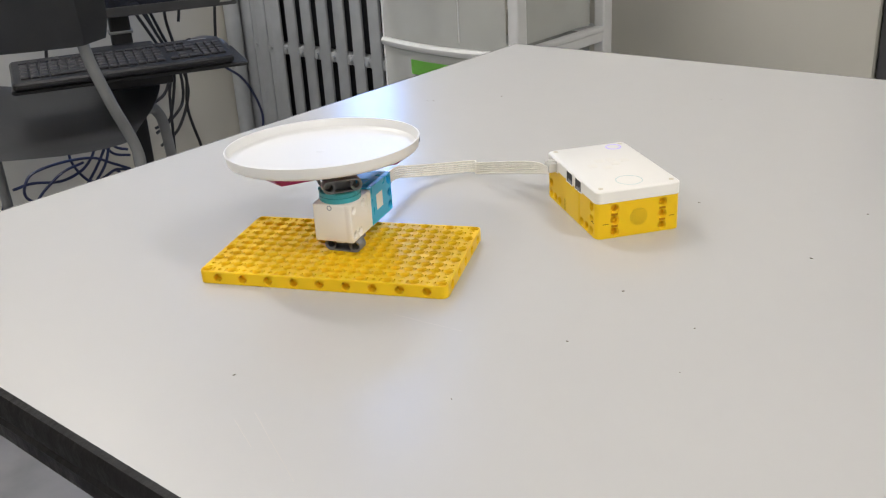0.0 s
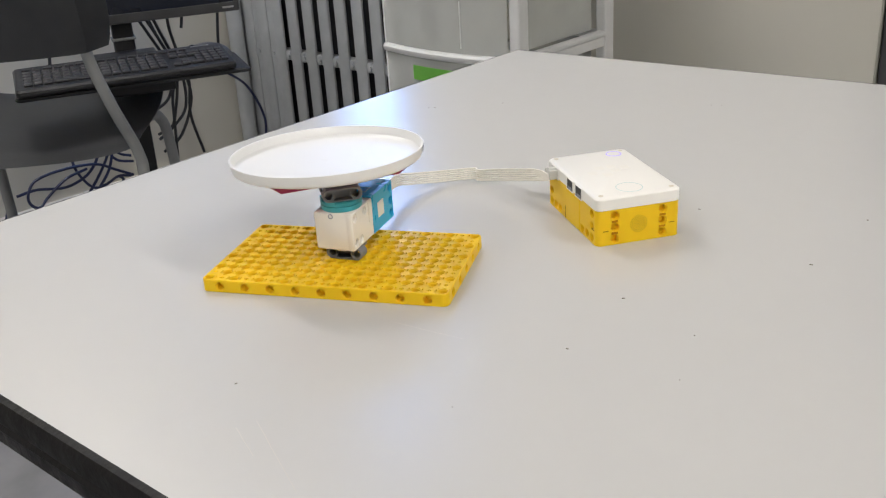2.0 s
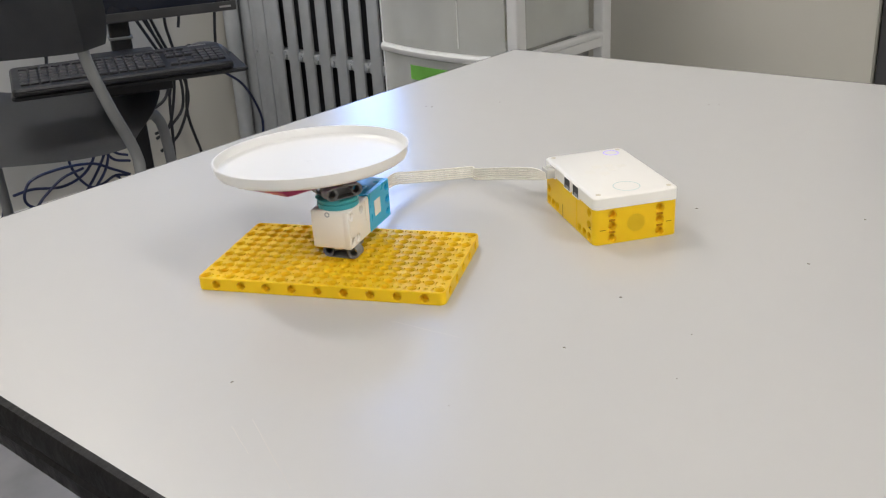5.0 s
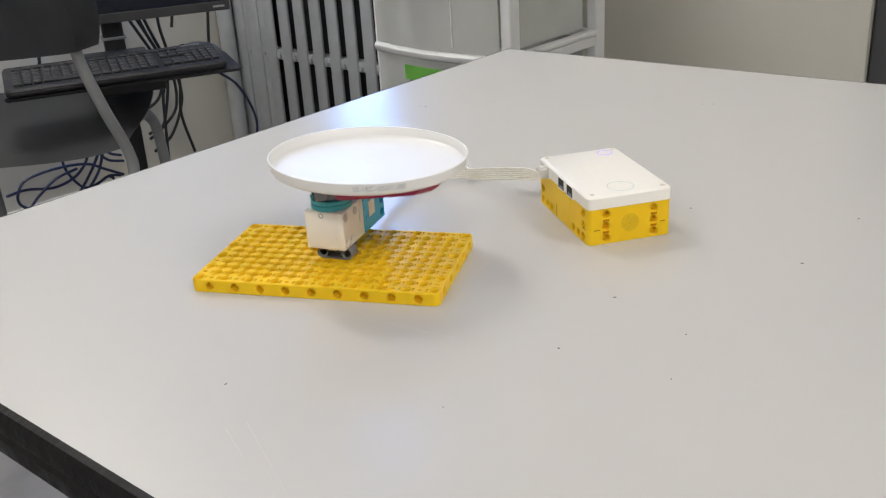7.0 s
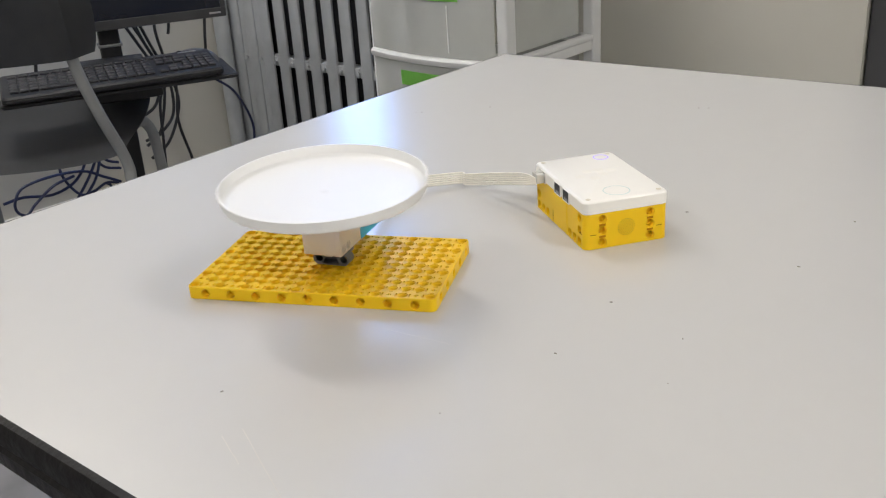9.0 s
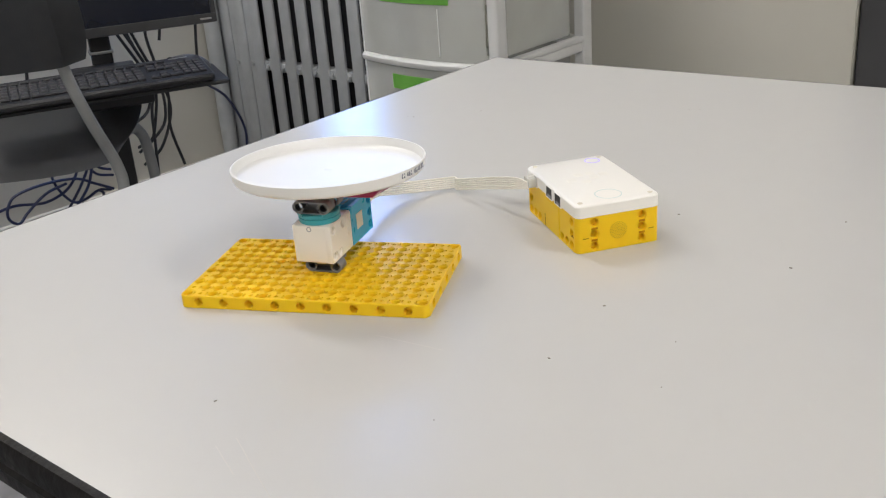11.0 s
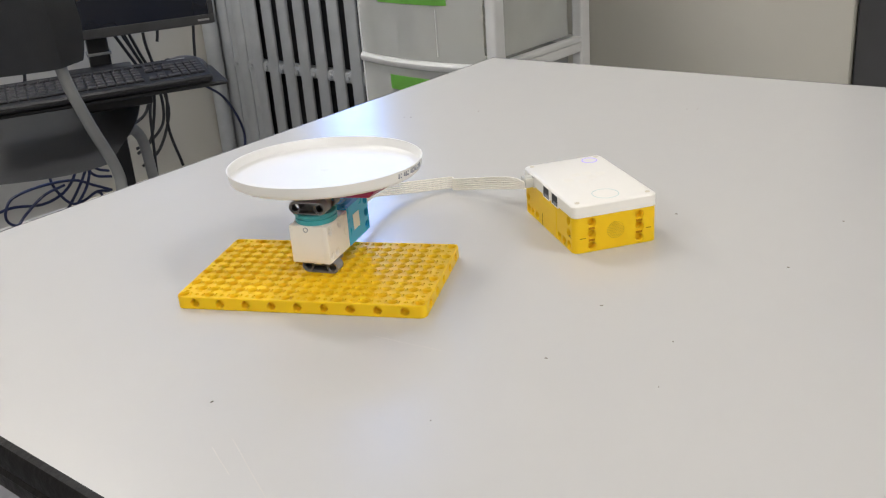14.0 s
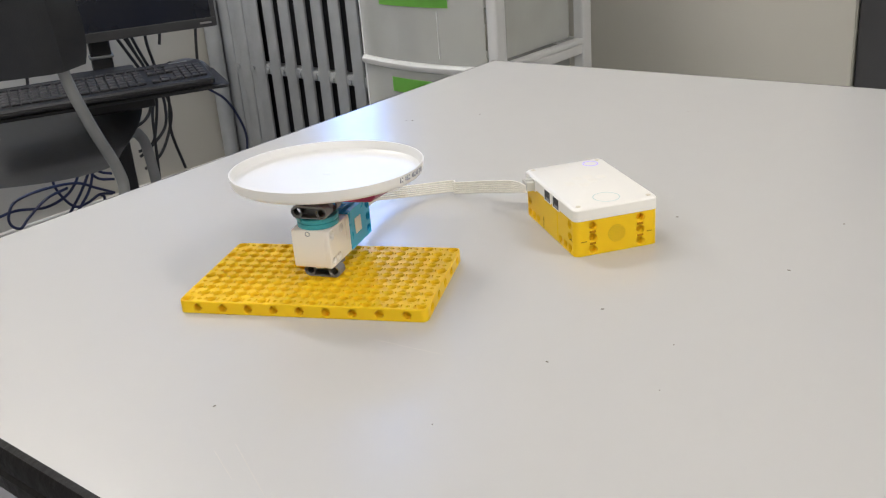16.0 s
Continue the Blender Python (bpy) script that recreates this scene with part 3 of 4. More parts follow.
def spinner():
    ob = thing("turning_dish", pose(AXIS[0], AXIS[1], 0.0434, 0, 0, 129), "white round plastic dish on a magenta panel, turning on a motor", "dish")
    X, Y, Z = Vector((1, 0, 0)), Vector((0, 1, 0)), Vector((0, 0, 1))
    part("rotor", lathe([(0.0, 0.0), (0.0121, 0.0), (0.0125, 0.0004), (0.0125, 0.0022), (0.0119, 0.0027), (0.0, 0.0027)], 48), M_TEAL, ob, "teal rotor disc", True)
    notch = bmesh.new()
    for k in range(4):
        add_box(notch, 0.0105, 0.0127, -0.0035, 0.0035, 0.0015, 0.0030, m=Matrix.Rotation(math.pi / 4 + k * math.pi / 2, 4, "Z"))
    part("rotor_tab", notch, M_TEAL, ob)
    for k in range(2):
        part("connector_beam", beam(bmesh.new(), 3, pose(0, 0, 0.0069, 0, 0, 84 + 180 * k) @ pose(0, -0.0072, 0), depth=0.0068), M_GREY, ob, "grey connector beam with pin holes")
    core = part("connector_core", slab(0.019, 0.0070, 0.0028, 0.0108, 0.001, 0.0003, -0.0095, -0.0035), M_GREY, ob)
    core.matrix_local = pose(0, 0, 0, 0, 0, 84)
    tilt = pose(DISH_OFF, 0, DISH_Z - 0.0434, 0, DISH_TILT, 0)
    # magenta panel below the dish
    top = [(-0.033, -0.040), (0.014, -0.0490), (0.028, -0.045), (0.028, 0.045), (0.014, 0.0490), (-0.033, 0.040)]
    low = [(-0.030, -0.036), (0.011, -0.0455), (0.024, -0.042), (0.024, 0.042), (0.011, 0.0455), (-0.030, 0.036)]
    pb = add_stack(bmesh.new(), [(low, -0.0146), (top, -0.0108), (top, -0.0082)])
    bmesh.ops.bevel(pb, geom=pb.edges[:], offset=0.0005, segments=2, profile=0.5, affect="EDGES")
    p = part("panel", pb, M_PINK, ob, "magenta plastic panel")
    p.matrix_local = tilt
    R = DISH_R
    prof = [(0.0, -0.0080), (R - 0.0048, -0.0080), (R - 0.0030, -0.0077), (R - 0.0016, -0.0068), (R - 0.0010, -0.0056), (R - 0.0002, -0.0008), (R, -0.0002), (R - 0.0003, 0.0),
            (R - 0.0011, 0.0), (R - 0.0014, -0.0004), (R - 0.0024, -0.0052), (R - 0.0038, -0.0062), (R - 0.0065, -0.0066), (0.0, -0.0066)]
    d = part("dish", lathe(prof, 128), M_DISH, ob, "shallow white plastic dish", True)
    d.matrix_local = tilt
    k = part("gate_mark", lathe([(0.0, 0.0002), (0.0024, 0.00015), (0.0030, 0.0)], 20), M_DISH, d, "", True)
    k.matrix_local = pose(0.002, 0.001, -0.0066)
    # printed marks on the rim that cannot be read
    ink = bmesh.new()
    a = -115.0
    for i in range(13):
        w = (0.9, 0.5, 0.7, 1.0)[i % 4]
        if i in (2, 5, 10):
            a += 1.6
        for z0, z1 in (((-0.0044, -0.0014),), ((-0.0044, -0.0034), (-0.0024, -0.0014)), ((-0.0040, -0.0016),))[i % 3]:
            add_box(ink, R - 0.00075, R - 0.00002, -w * 0.00036, w * 0.00036, z0, z1, m=Matrix.Rotation(radians(a), 4, "Z"))
        a += w * 0.8 + 1.1
    part("print", ink, M_INK, d, "row of small grey printed marks")
    return ob


SPIN = spinner()

# ---- the control box ----


def control_box():
    ob = thing("control_box", pose(0.2266, 0.1491, 0, 0, 0, 28.4), "yellow and white battery control box with a lit round button", "control box")
    X, Y, Z = Vector((1, 0, 0)), Vector((0, 1, 0)), Vector((0, 0, 1))
    hw, hl, r, z0, z1 = 0.028, 0.044, 0.004, 0.0002, 0.0236
    rows = [0.0041 + 0.0078 * j for j in range(3)]
    bm = bmesh.new()
    for s in (-1, 1):
        o = Vector((0, s * hl, 0))
        for cx in (-0.016, 0.016):
            for z in rows:
                holed(bm, o + X * cx + Z * z, X, Z, 0.008, 0.0078, Y * s, depth=0.0042)
        for a, b in ((-hw + r, -0.020), (-0.012, 0.012), (0.020, hw - r)):
            quad(bm, o, X, Z, a, b, z0, z1)
    for s in (-1, 1):
        o = Vector((s * hw, 0, 0))
        cells = {(1, 0), (1, 1), (1, 2), (2, 0), (3, 0), (8, 0), (9, 0), (10, 0), (10, 1)} if s < 0 else {(1, 0), (1, 1), (1, 2), (10, 0), (10, 1), (10, 2)}
        cells = {(i - 1, j) for i, j in cells}
        for i in range(10):
            for j in range(3):
                c = o + Y * (-hl + r + 0.004 + 0.008 * i) + Z * rows[j]
                if (i, j) in cells:
                    holed(bm, c, Y, Z, 0.008, 0.0078, X * s, r=0.0023, rb=0.0029, depth=0.006)
                else:
                    quad(bm, c, Y, Z, -0.004, 0.004, -0.0039, 0.0039)
    for cx, cy, a in ((-hw + r, -hl + r, 180), (hw - r, -hl + r, 270), (hw - r, hl - r, 0), (-hw + r, hl - r, 90)):
        arc_wall(bm, cx, cy, r, a, a + 90, z0, z1)
    o = rounded(2 * hw, 2 * hl, r, 6, -hw, -hl)
    add_stack(bm, [(o, 0.0002), (rounded(2 * hw - 0.001, 2 * hl - 0.001, r - 0.0005, 6, -hw + 0.0005, -hl + 0.0005), 0.0)], False, True)
    body = part("body", bm, M_YELLOW, ob, "yellow lower half with pin holes")
    # slots between the holes: flush strips, their recess shade painted as darker orange
    for cx in (-0.016, 0.016):
        slots = bmesh.new()
        for z in (0.0080, 0.0158):
            add_box(slots, cx - 0.0021, cx + 0.0021, -hl - 0.0001, -hl + 0.0006, z - 0.0007, z + 0.0007)
        part("slot", slots, M_SLOT_SHADE, body)
    for a, b in ((-hw + r, -0.0200), (0.0205, hw - r)):
        part("seam", box(a, b, -hl - 0.00012, -hl + 0.001, 0.0096, 0.0101), M_SEAM, body)
    part("seam", box(-hw - 0.00012, -hw + 0.001, -hl + r, -hl + 0.0085, 0.0096, 0.0101), M_SEAM, body)
    part("seam", box(-hw - 0.00012, -hw + 0.001, 0.0098, 0.0104, 0.0004, 0.0090), M_SEAM, body)
    part("battery_hatch", box(-hw - 0.0004, -hw + 0.001, -0.0160, 0.0092, 0.0006, 0.0215, bev=0.0007), M_YELLOW, body, "smooth yellow hatch")
    # round field of tiny sound holes
    dots = bmesh.new()
    for q in range(6):
        m = 1 if q == 0 else 6 * q
        for k in range(m):
            a = 2 * math.pi * k / m
            x, z = 0.00108 * q * math.cos(a), 0.0122 + 0.00108 * q * math.sin(a)
            add_cyl(dots, (0, 0, 0), 0.00028, 0.0003, 8, m=Matrix.Translation((x, -hl - 0.0001, z)) @ pose(0, 0, 0, -90, 0, 0))
    part("speaker_grille", dots, mat("grille_shadow", (0.30, 0.18, 0.006), 0.6), body, "round field of tiny sound holes")
    # white cap
    cap = add_stack(bmesh.new(), [(rounded(2 * hw + 0.0004, 2 * hl + 0.0004, r, 6, -hw - 0.0002, -hl - 0.0002), 0.0237), (rounded(2 * hw + 0.0006, 2 * hl + 0.0006, r, 6, -hw - 0.0003, -hl - 0.0003), 0.0242),
                                  (rounded(2 * hw + 0.0006, 2 * hl + 0.0006, r, 6, -hw - 0.0003, -hl - 0.0003), 0.0308), (rounded(2 * hw - 0.0006, 2 * hl - 0.0006, r, 6, -hw + 0.0003, -hl + 0.0003), 0.0316),
                                  (rounded(2 * hw - 0.0026, 2 * hl - 0.0026, r - 0.001, 6, -hw + 0.0013, -hl + 0.0013), 0.0320)])
    white = part("cap", cap, M_WHITE, ob, "glossy white upper half", True)
    for sx in (-1, 1):
        for sy in (-1, 1):
            part("corner_dot", add_cyl(bmesh.new(), (sx * 0.0235, sy * 0.0395, 0.0319), 0.0016, 0.0003, 16), M_IVORY, white)
    ring = lathe([(0.0047, 0.0), (0.0047, 0.0002), (0.0053, 0.0002), (0.0053, 0.0)], 40)
    b = part("button", ring, M_RING, white, "ring-lit round button")
    b.matrix_local = pose(0.0165, 0.0345, 0.0319)
    mark = lathe([(0.0080, 0.0), (0.0080, 0.0002), (0.0086, 0.0002), (0.0086, 0.0)], 40)
    b = part("round_outline", mark, mat("pale_teal_line", (0.62, 0.73, 0.72), 0.4), white, "faint teal circle outline")
    b.matrix_local = pose(-0.001, -0.0310, 0.0319)
    # cells of the light matrix under the cap, their soft glow painted pale yellow
    for cx, cy in ((-0.012, 0.002), (-0.004, 0.010), (0.004, 0.010), (0.012, 0.006), (-0.004, -0.004), (0.004, 0.002)):
        cell = part("light_cell", slab(0.0062, 0.0062, 0.03195, 0.03215, 0.0014, 0.00008, cx - 0.0031, cy - 0.0031), M_CELL, white)
    # sockets on the long side
    for y in (0.028, 0.0005, -0.0145):
        f = bmesh.new()
        for a, c, d, e in ((y - 0.0056, y + 0.0056, 0.0304, 0.0309), (y - 0.0056, y + 0.0056, 0.0228, 0.0233), (y - 0.0056, y - 0.0050, 0.0233, 0.0304), (y + 0.0050, y + 0.0056, 0.0233, 0.0304)):
            add_box(f, -hw - 0.0007, -hw + 0.001, a, c, d, e)
        s = part("socket", f, M_WHITE, ob, "socket with a white surround")
        part("socket_opening", box(-hw - 0.0005, -hw + 0.001, y - 0.0050, y + 0.0050, 0.0233, 0.0304), M_DARK, s)
        part("contact", box(-hw - 0.0006, -hw + 0.001, y - 0.003, y + 0.003, 0.0235, 0.0255), M_GREY, s)
    return ob


BOX = control_box()

# ---- ribbon cable ----


def ribbon():
    ob = thing("ribbon_cable", pose(0, 0, 0), "off-white flat six-wire ribbon cable from motor to control box", "cable")
    # it stands on its edge on the table where it is creased
    pts = smooth_path([(0.1848, 0.1545, 0.0250), (0.1755, 0.1618, 0.0240), (0.1534, 0.1827, 0.0165), (0.1326, 0.2028, 0.0085), (0.1225, 0.2097, 0.0058), (0.1195, 0.2130, 0.0060),
                       (0.1057, 0.2075, 0.0062), (0.0921, 0.1965, 0.0080), (0.0800, 0.1815, 0.0115), (0.0725, 0.1660, 0.0150), (0.0735, 0.1300, 0.0180), (0.0800, 0.0985, 0.0200)], 6)
    side = [Vector((0.0, 0.20, 0.97)).normalized()] * len(pts)
    for k in range(6):
        d = (k - 2.5) * 0.00150
        part("wire", add_tube(bmesh.new(), [p + s * d * min(1.0, 0.45 + 0.075 * i) for i, (p, s) in enumerate(zip(pts, side))], 0.00070, 8), M_RIBBON, ob, "", True)
    for m, w in ((pose(0.1885, 0.1602, 0.0266, 0, 0, 28.4), 0.0055),):
        pl = part("plug", box(-0.0062, 0.0040, -0.0047, 0.0047, -0.0033, 0.0033, bev=0.0007), M_PLUG, ob, "clear plastic plug")
        pl.matrix_local = m
        c = bmesh.new()
        for k in range(6):
            add_box(c, -0.005, 0.002, -0.0041 + k * 0.0015, -0.0034 + k * 0.0015, 0.0006, 0.0026)
        part("contact", c, M_RIBBON, pl)
        part("latch", box(-0.0055, 0.001, -0.0020, 0.0020, 0.0034, 0.0042, bev=0.0003), M_PLUG, pl)
    return ob


ribbon()

# ---- drawer cart ----
CART_W, CART_D, CART_H = 0.380, 0.318, 0.96


def drawer_cart():
    ob = thing("drawer_cart", room_pose(-1.109, 1.235, FLOOR), "white plastic drawer cart with frosted clear drawers", "drawer cart")
    W, D, H = CART_W, CART_D, CART_H
    for x0 in (0.0, W - 0.032):
        for y0 in (0.0, D - 0.032):
            part("post", box(x0 + (0.006 if x0 else 0.0), x0 + (0.032 if x0 else 0.026), y0 - (0.007 if y0 == 0 else -0.006), y0 + (0.024 if y0 == 0 else 0.040), 0.03, H, bev=0.004), M_FRAME, ob)
    for z in (0.03, 0.18, 0.362, 0.544, 0.726, 0.908):
        for x0 in (0.0, W - 0.026):
            r = box(x0 + 0.003, x0 + 0.023, 0.024, D - 0.020, z, z + 0.022, bev=0.003)
            add_box(r, x0 + 0.006, x0 + 0.0262, 0.026, D - 0.022, z + 0.0225, z + 0.034, bev=0.003)
            part("rail", r, M_FRAME, ob)
        part("back_rail", box(0.033, W - 0.033, D - 0.012, D + 0.008, z, z + 0.03, bev=0.003), M_FRAME, ob)
    part("top", box(-0.004, W + 0.004, 0.0, D + 0.016, H, H + 0.022, bev=0.006), M_FRAME, ob)
    for x in (0.03, W - 0.03):
        for y in (0.04, D - 0.02):
            c = bmesh.new()
            add_cyl(c, (0, 0, -0.008), 0.016, 0.016, 20, bev=0.003, m=Matrix.Translation((x, y, 0.016)) @ pose(0, 0, 0, 0, 90, 0))
            add_box(c, x - 0.012, x + 0.012, y - 0.008, y + 0.008, 0.018, 0.031)
            part("caster", c, M_BLACK, ob)
    for i, z in enumerate((0.043, 0.225, 0.407, 0.589, 0.771)):
        h = 0.155
        x0, x1 = 0.012, W - 0.027
        n = 14

        def front(x, out):
            return -0.012 - out - 0.022 * (1 - (2 * (x - x0) / (x1 - x0) - 1) ** 2)

        bm = bmesh.new()
        for t in (0.0, 0.0022):
            vs = [(bm.verts.new((x0 + (x1 - x0) * k / n, front(x0 + (x1 - x0) * k / n, -t), z - 0.011)), bm.verts.new((x0 + (x1 - x0) * k / n, front(x0 + (x1 - x0) * k / n, -t), z + h))) for k in range(n + 1)]
            for p, q in zip(vs, vs[1:]):
                bm.faces.new((p[0], q[0], q[1], p[1]))
        d = part("drawer", bm, M_CLEAR, ob, "frosted translucent drawer", True)
        part("moulding_line", box(0.247, 0.2485, front(0.248, 0.0012), front(0.248, -0.0005), z, z + h - 0.06), M_FRAME, d, "thin pale moulding line")
        b = bmesh.new()
        add_box(b, 0.030, 0.0322, 0.0, D - 0.03, z - 0.0105, z + h)
        add_box(b, W - 0.036, W - 0.0338, 0.012, D - 0.03, z - 0.0105, z + h)
        add_box(b, 0.0322, W - 0.036, 0.0, D - 0.03, z, z + 0.002)
        add_box(b, 0.0322, W - 0.036, D - 0.032, D - 0.03, z + 0.002, z + h)
        part("drawer_box", b, M_CLEAR, d)
        lip = bmesh.new()
        prof = [(0.006, -0.016), (-0.004, -0.016), (-0.007, -0.010), (-0.007, -0.005), (-0.003, 0.0), (0.006, 0.001)]
        rings = [[lip.verts.new((x0 - 0.004 + (x1 - x0 + 0.008) * k / n, front(min(max(x0 - 0.004 + (x1 - x0 + 0.008) * k / n, x0), x1), -a), z + h + 0.014 + b2)) for a, b2 in [(p, q) for p, q in prof]] for k in range(n + 1)]
        for a, c in zip(rings, rings[1:]):
            for k in range(6):
                lip.faces.new((a[k], a[(k + 1) % 6], c[(k + 1) % 6], c[k]))
        lip.faces.new(rings[0])
        lip.faces.new(rings[-1])
        part("drawer_lip", lip, M_FRAME, d, "white moulded drawer lip", True)
        lab = bmesh.new()
        a0, a1 = (0.108, 0.298) if i == 2 else (0.086, 0.276)
        vs = [(lab.verts.new((a0 + (a1 - a0) * k / 6, front(a0 + (a1 - a0) * k / 6, 0.0012), z + 0.103)), lab.verts.new((a0 + (a1 - a0) * k / 6, front(a0 + (a1 - a0) * k / 6, 0.0012), z + 0.134))) for k in range(7)]
        for p, q in zip(vs, vs[1:]):
            lab.faces.new((p[0], q[0], q[1], p[1]))
        bmesh.ops.solidify(lab, geom=lab.faces[:], thickness=0.0004)
        part("paper_label", lab, M_GREEN, d, "bright green paper label")
    return ob


drawer_cart()


def drawer_item(name, x, y, drawer_z, size, material, label, category, turn=0):
    """A thing lying in a drawer of the cart."""
    sx, sy, sz = size
    ob = part(name, box(-sx / 2, sx / 2, -sy / 2, sy / 2, 0.0, sz, bev=min(size) * 0.12), material)
    ob.matrix_world = room_pose(-1.109, 1.235, FLOOR) @ pose(x, y, drawer_z + 0.0022, 0, 0, turn)
    tagged(ob, label, category)


# the two white blocks are added reflectors that brighten the frosted drawers
drawer_item("drawer_brightener", 0.20, 0.16, 0.407, (0.20, 0.26, 0.05), M_CEIL, "white block added in the drawer to brighten it", "paper", 4)
drawer_item("folder", 0.118, 0.012, 0.589, (0.017, 0.03, 0.12), M_CORDB, "upright dark blue folder in the drawer", "folder", 3)
drawer_item("storage_box", 0.23, 0.14, 0.589, (0.15, 0.20, 0.055), M_WALL, "pale cardboard box standing in the drawer", "box", -6)
drawer_item("drawer_brightener", 0.15, 0.14, 0.225, (0.21, 0.27, 0.06), M_CEIL, "white block added in the drawer to brighten it", "paper", -3)

# ---- radiator ----


def radiator():
    P, N = 0.0712, 11
    ob = thing("radiator", room_pose(-2.099, 1.571, FLOOR), "grey painted cast-iron column radiator against the wall", "radiator")
    h0, h1 = 0.10, 0.93
    bm = bmesh.new()
    add_box(bm, -0.0215, 0.0215, 0.0, 0.011, h0, h1, bev=0.004, seg=3)
    for z in (h0 + 0.05, 0.395, h1 - 0.05):
        add_box(bm, -0.0355, 0.0355, 0.004, 0.045, z - 0.015, z + 0.015, bev=0.006, seg=2)
    sec = part("section", bm, M_RAD, ob, "", True)
    sec.matrix_local = pose(0.03, 0, 0)
    for k in range(1, N):
        s = new("section", sec.data)
        s.parent = ob
        s.matrix_local = pose(0.03 + P * k, 0, 0)
    bolts = bmesh.new()
    add_cyl(bolts, (0, 0, 0), 0.006, 0.008, 6, m=Matrix.Translation((0.066, 0.006, 0.395)) @ pose(0, 0, 0, 90, 0, 0))
    bo = part("bolt", bolts, M_RAD, ob)
    for k in range(1, N - 1):
        s = new("bolt", bo.data)
        s.parent = ob
        s.matrix_local = pose(P * k, 0, 0)
    # added black sheet: stands in for the deep shade seen between the columns
    part("gap_shade", box(0.0, P * N - 0.01, 0.056, 0.064, h0, h1), M_BLACK, ob, "black sheet standing in for the shade between the columns")
    for x in (0.0, 0.03 + P / 2, 0.03 + P * 1.5):
        part("cover_strip", box(x - 0.0125, x + 0.0125, 0.004, 0.012, h0, h1, bev=0.003), M_RAD, ob)
    for x in (0.03, 0.03 + P * (N - 1)):
        part("foot", box(x - 0.018, x + 0.018, 0.01, 0.09, 0.0, h0 + 0.012, bev=0.006), M_RAD, ob)
    return ob


radiator()
pipe = thing("heating_pipe", room_pose(-2.103, 1.545, FLOOR), "grey painted vertical heating pipe in the room corner", "pipe")
pb = bmesh.new()
add_cyl(pb, (0, 0, 0), 0.024, CEILING - FLOOR, 20)
part("riser", pb, M_RAD, pipe, "", True)
pb = bmesh.new()
add_cyl(pb, (0, 0, 0.0), 0.034, 0.012, 20, bev=0.003)
part("floor_collar", pb, M_RAD, pipe, "", True)

# ---- workstation ----
DX, DY = Vector((math.cos(radians(36)), math.sin(radians(36)), 0)), Vector((-math.sin(radians(36)), math.cos(radians(36)), 0))
DESK = Matrix.Translation((-0.649, 1.418, 0)) @ pose(0, 0, 0, 0, 0, 36)


def workstation():
    ob = thing("computer_stand", DESK @ pose(0, 0, FLOOR), "black pole-mounted computer stand with a keyboard tray", "computer stand")
    f = -FLOOR
    part("tray", slab(0.474, 0.195, f - 0.211, f - 0.202, 0.010, 0.003, -0.462, 0.018), M_BLACK, ob, "black keyboard tray")
    part("tray_bracket", box(-0.30, -0.14, 0.10, 0.474, f - 0.246, f - 0.2165, bev=0.005), M_BLACK, ob)
    part("pole", box(-0.234, -0.184, 0.475, 0.515, 0.03, f + 0.10, bev=0.006), M_BLACK, ob, "square black pole")
    cable_tie = box(-0.238, -0.180, 0.471, 0.519, f - 0.193, f - 0.186, bev=0.002)
    part("cable_tie", cable_tie, M_TUBE, ob, "grey cable tie round the pole")
    part("base", slab(0.50, 0.45, 0.0, 0.035, 0.05, 0.008, -0.48, 0.24), M_BLACK, ob)
    part("tray_clamp", slab(0.13, 0.05, f - 0.2015, f - 0.184, 0.015, 0.005, -0.31, 0.215), M_BLACK, ob, "", True)
    part("monitor_mount", box(-0.30, -0.18, 0.463, 0.4745, f + 0.02, f + 0.14, bev=0.004), M_BLACK, ob)
    return ob


workstation()


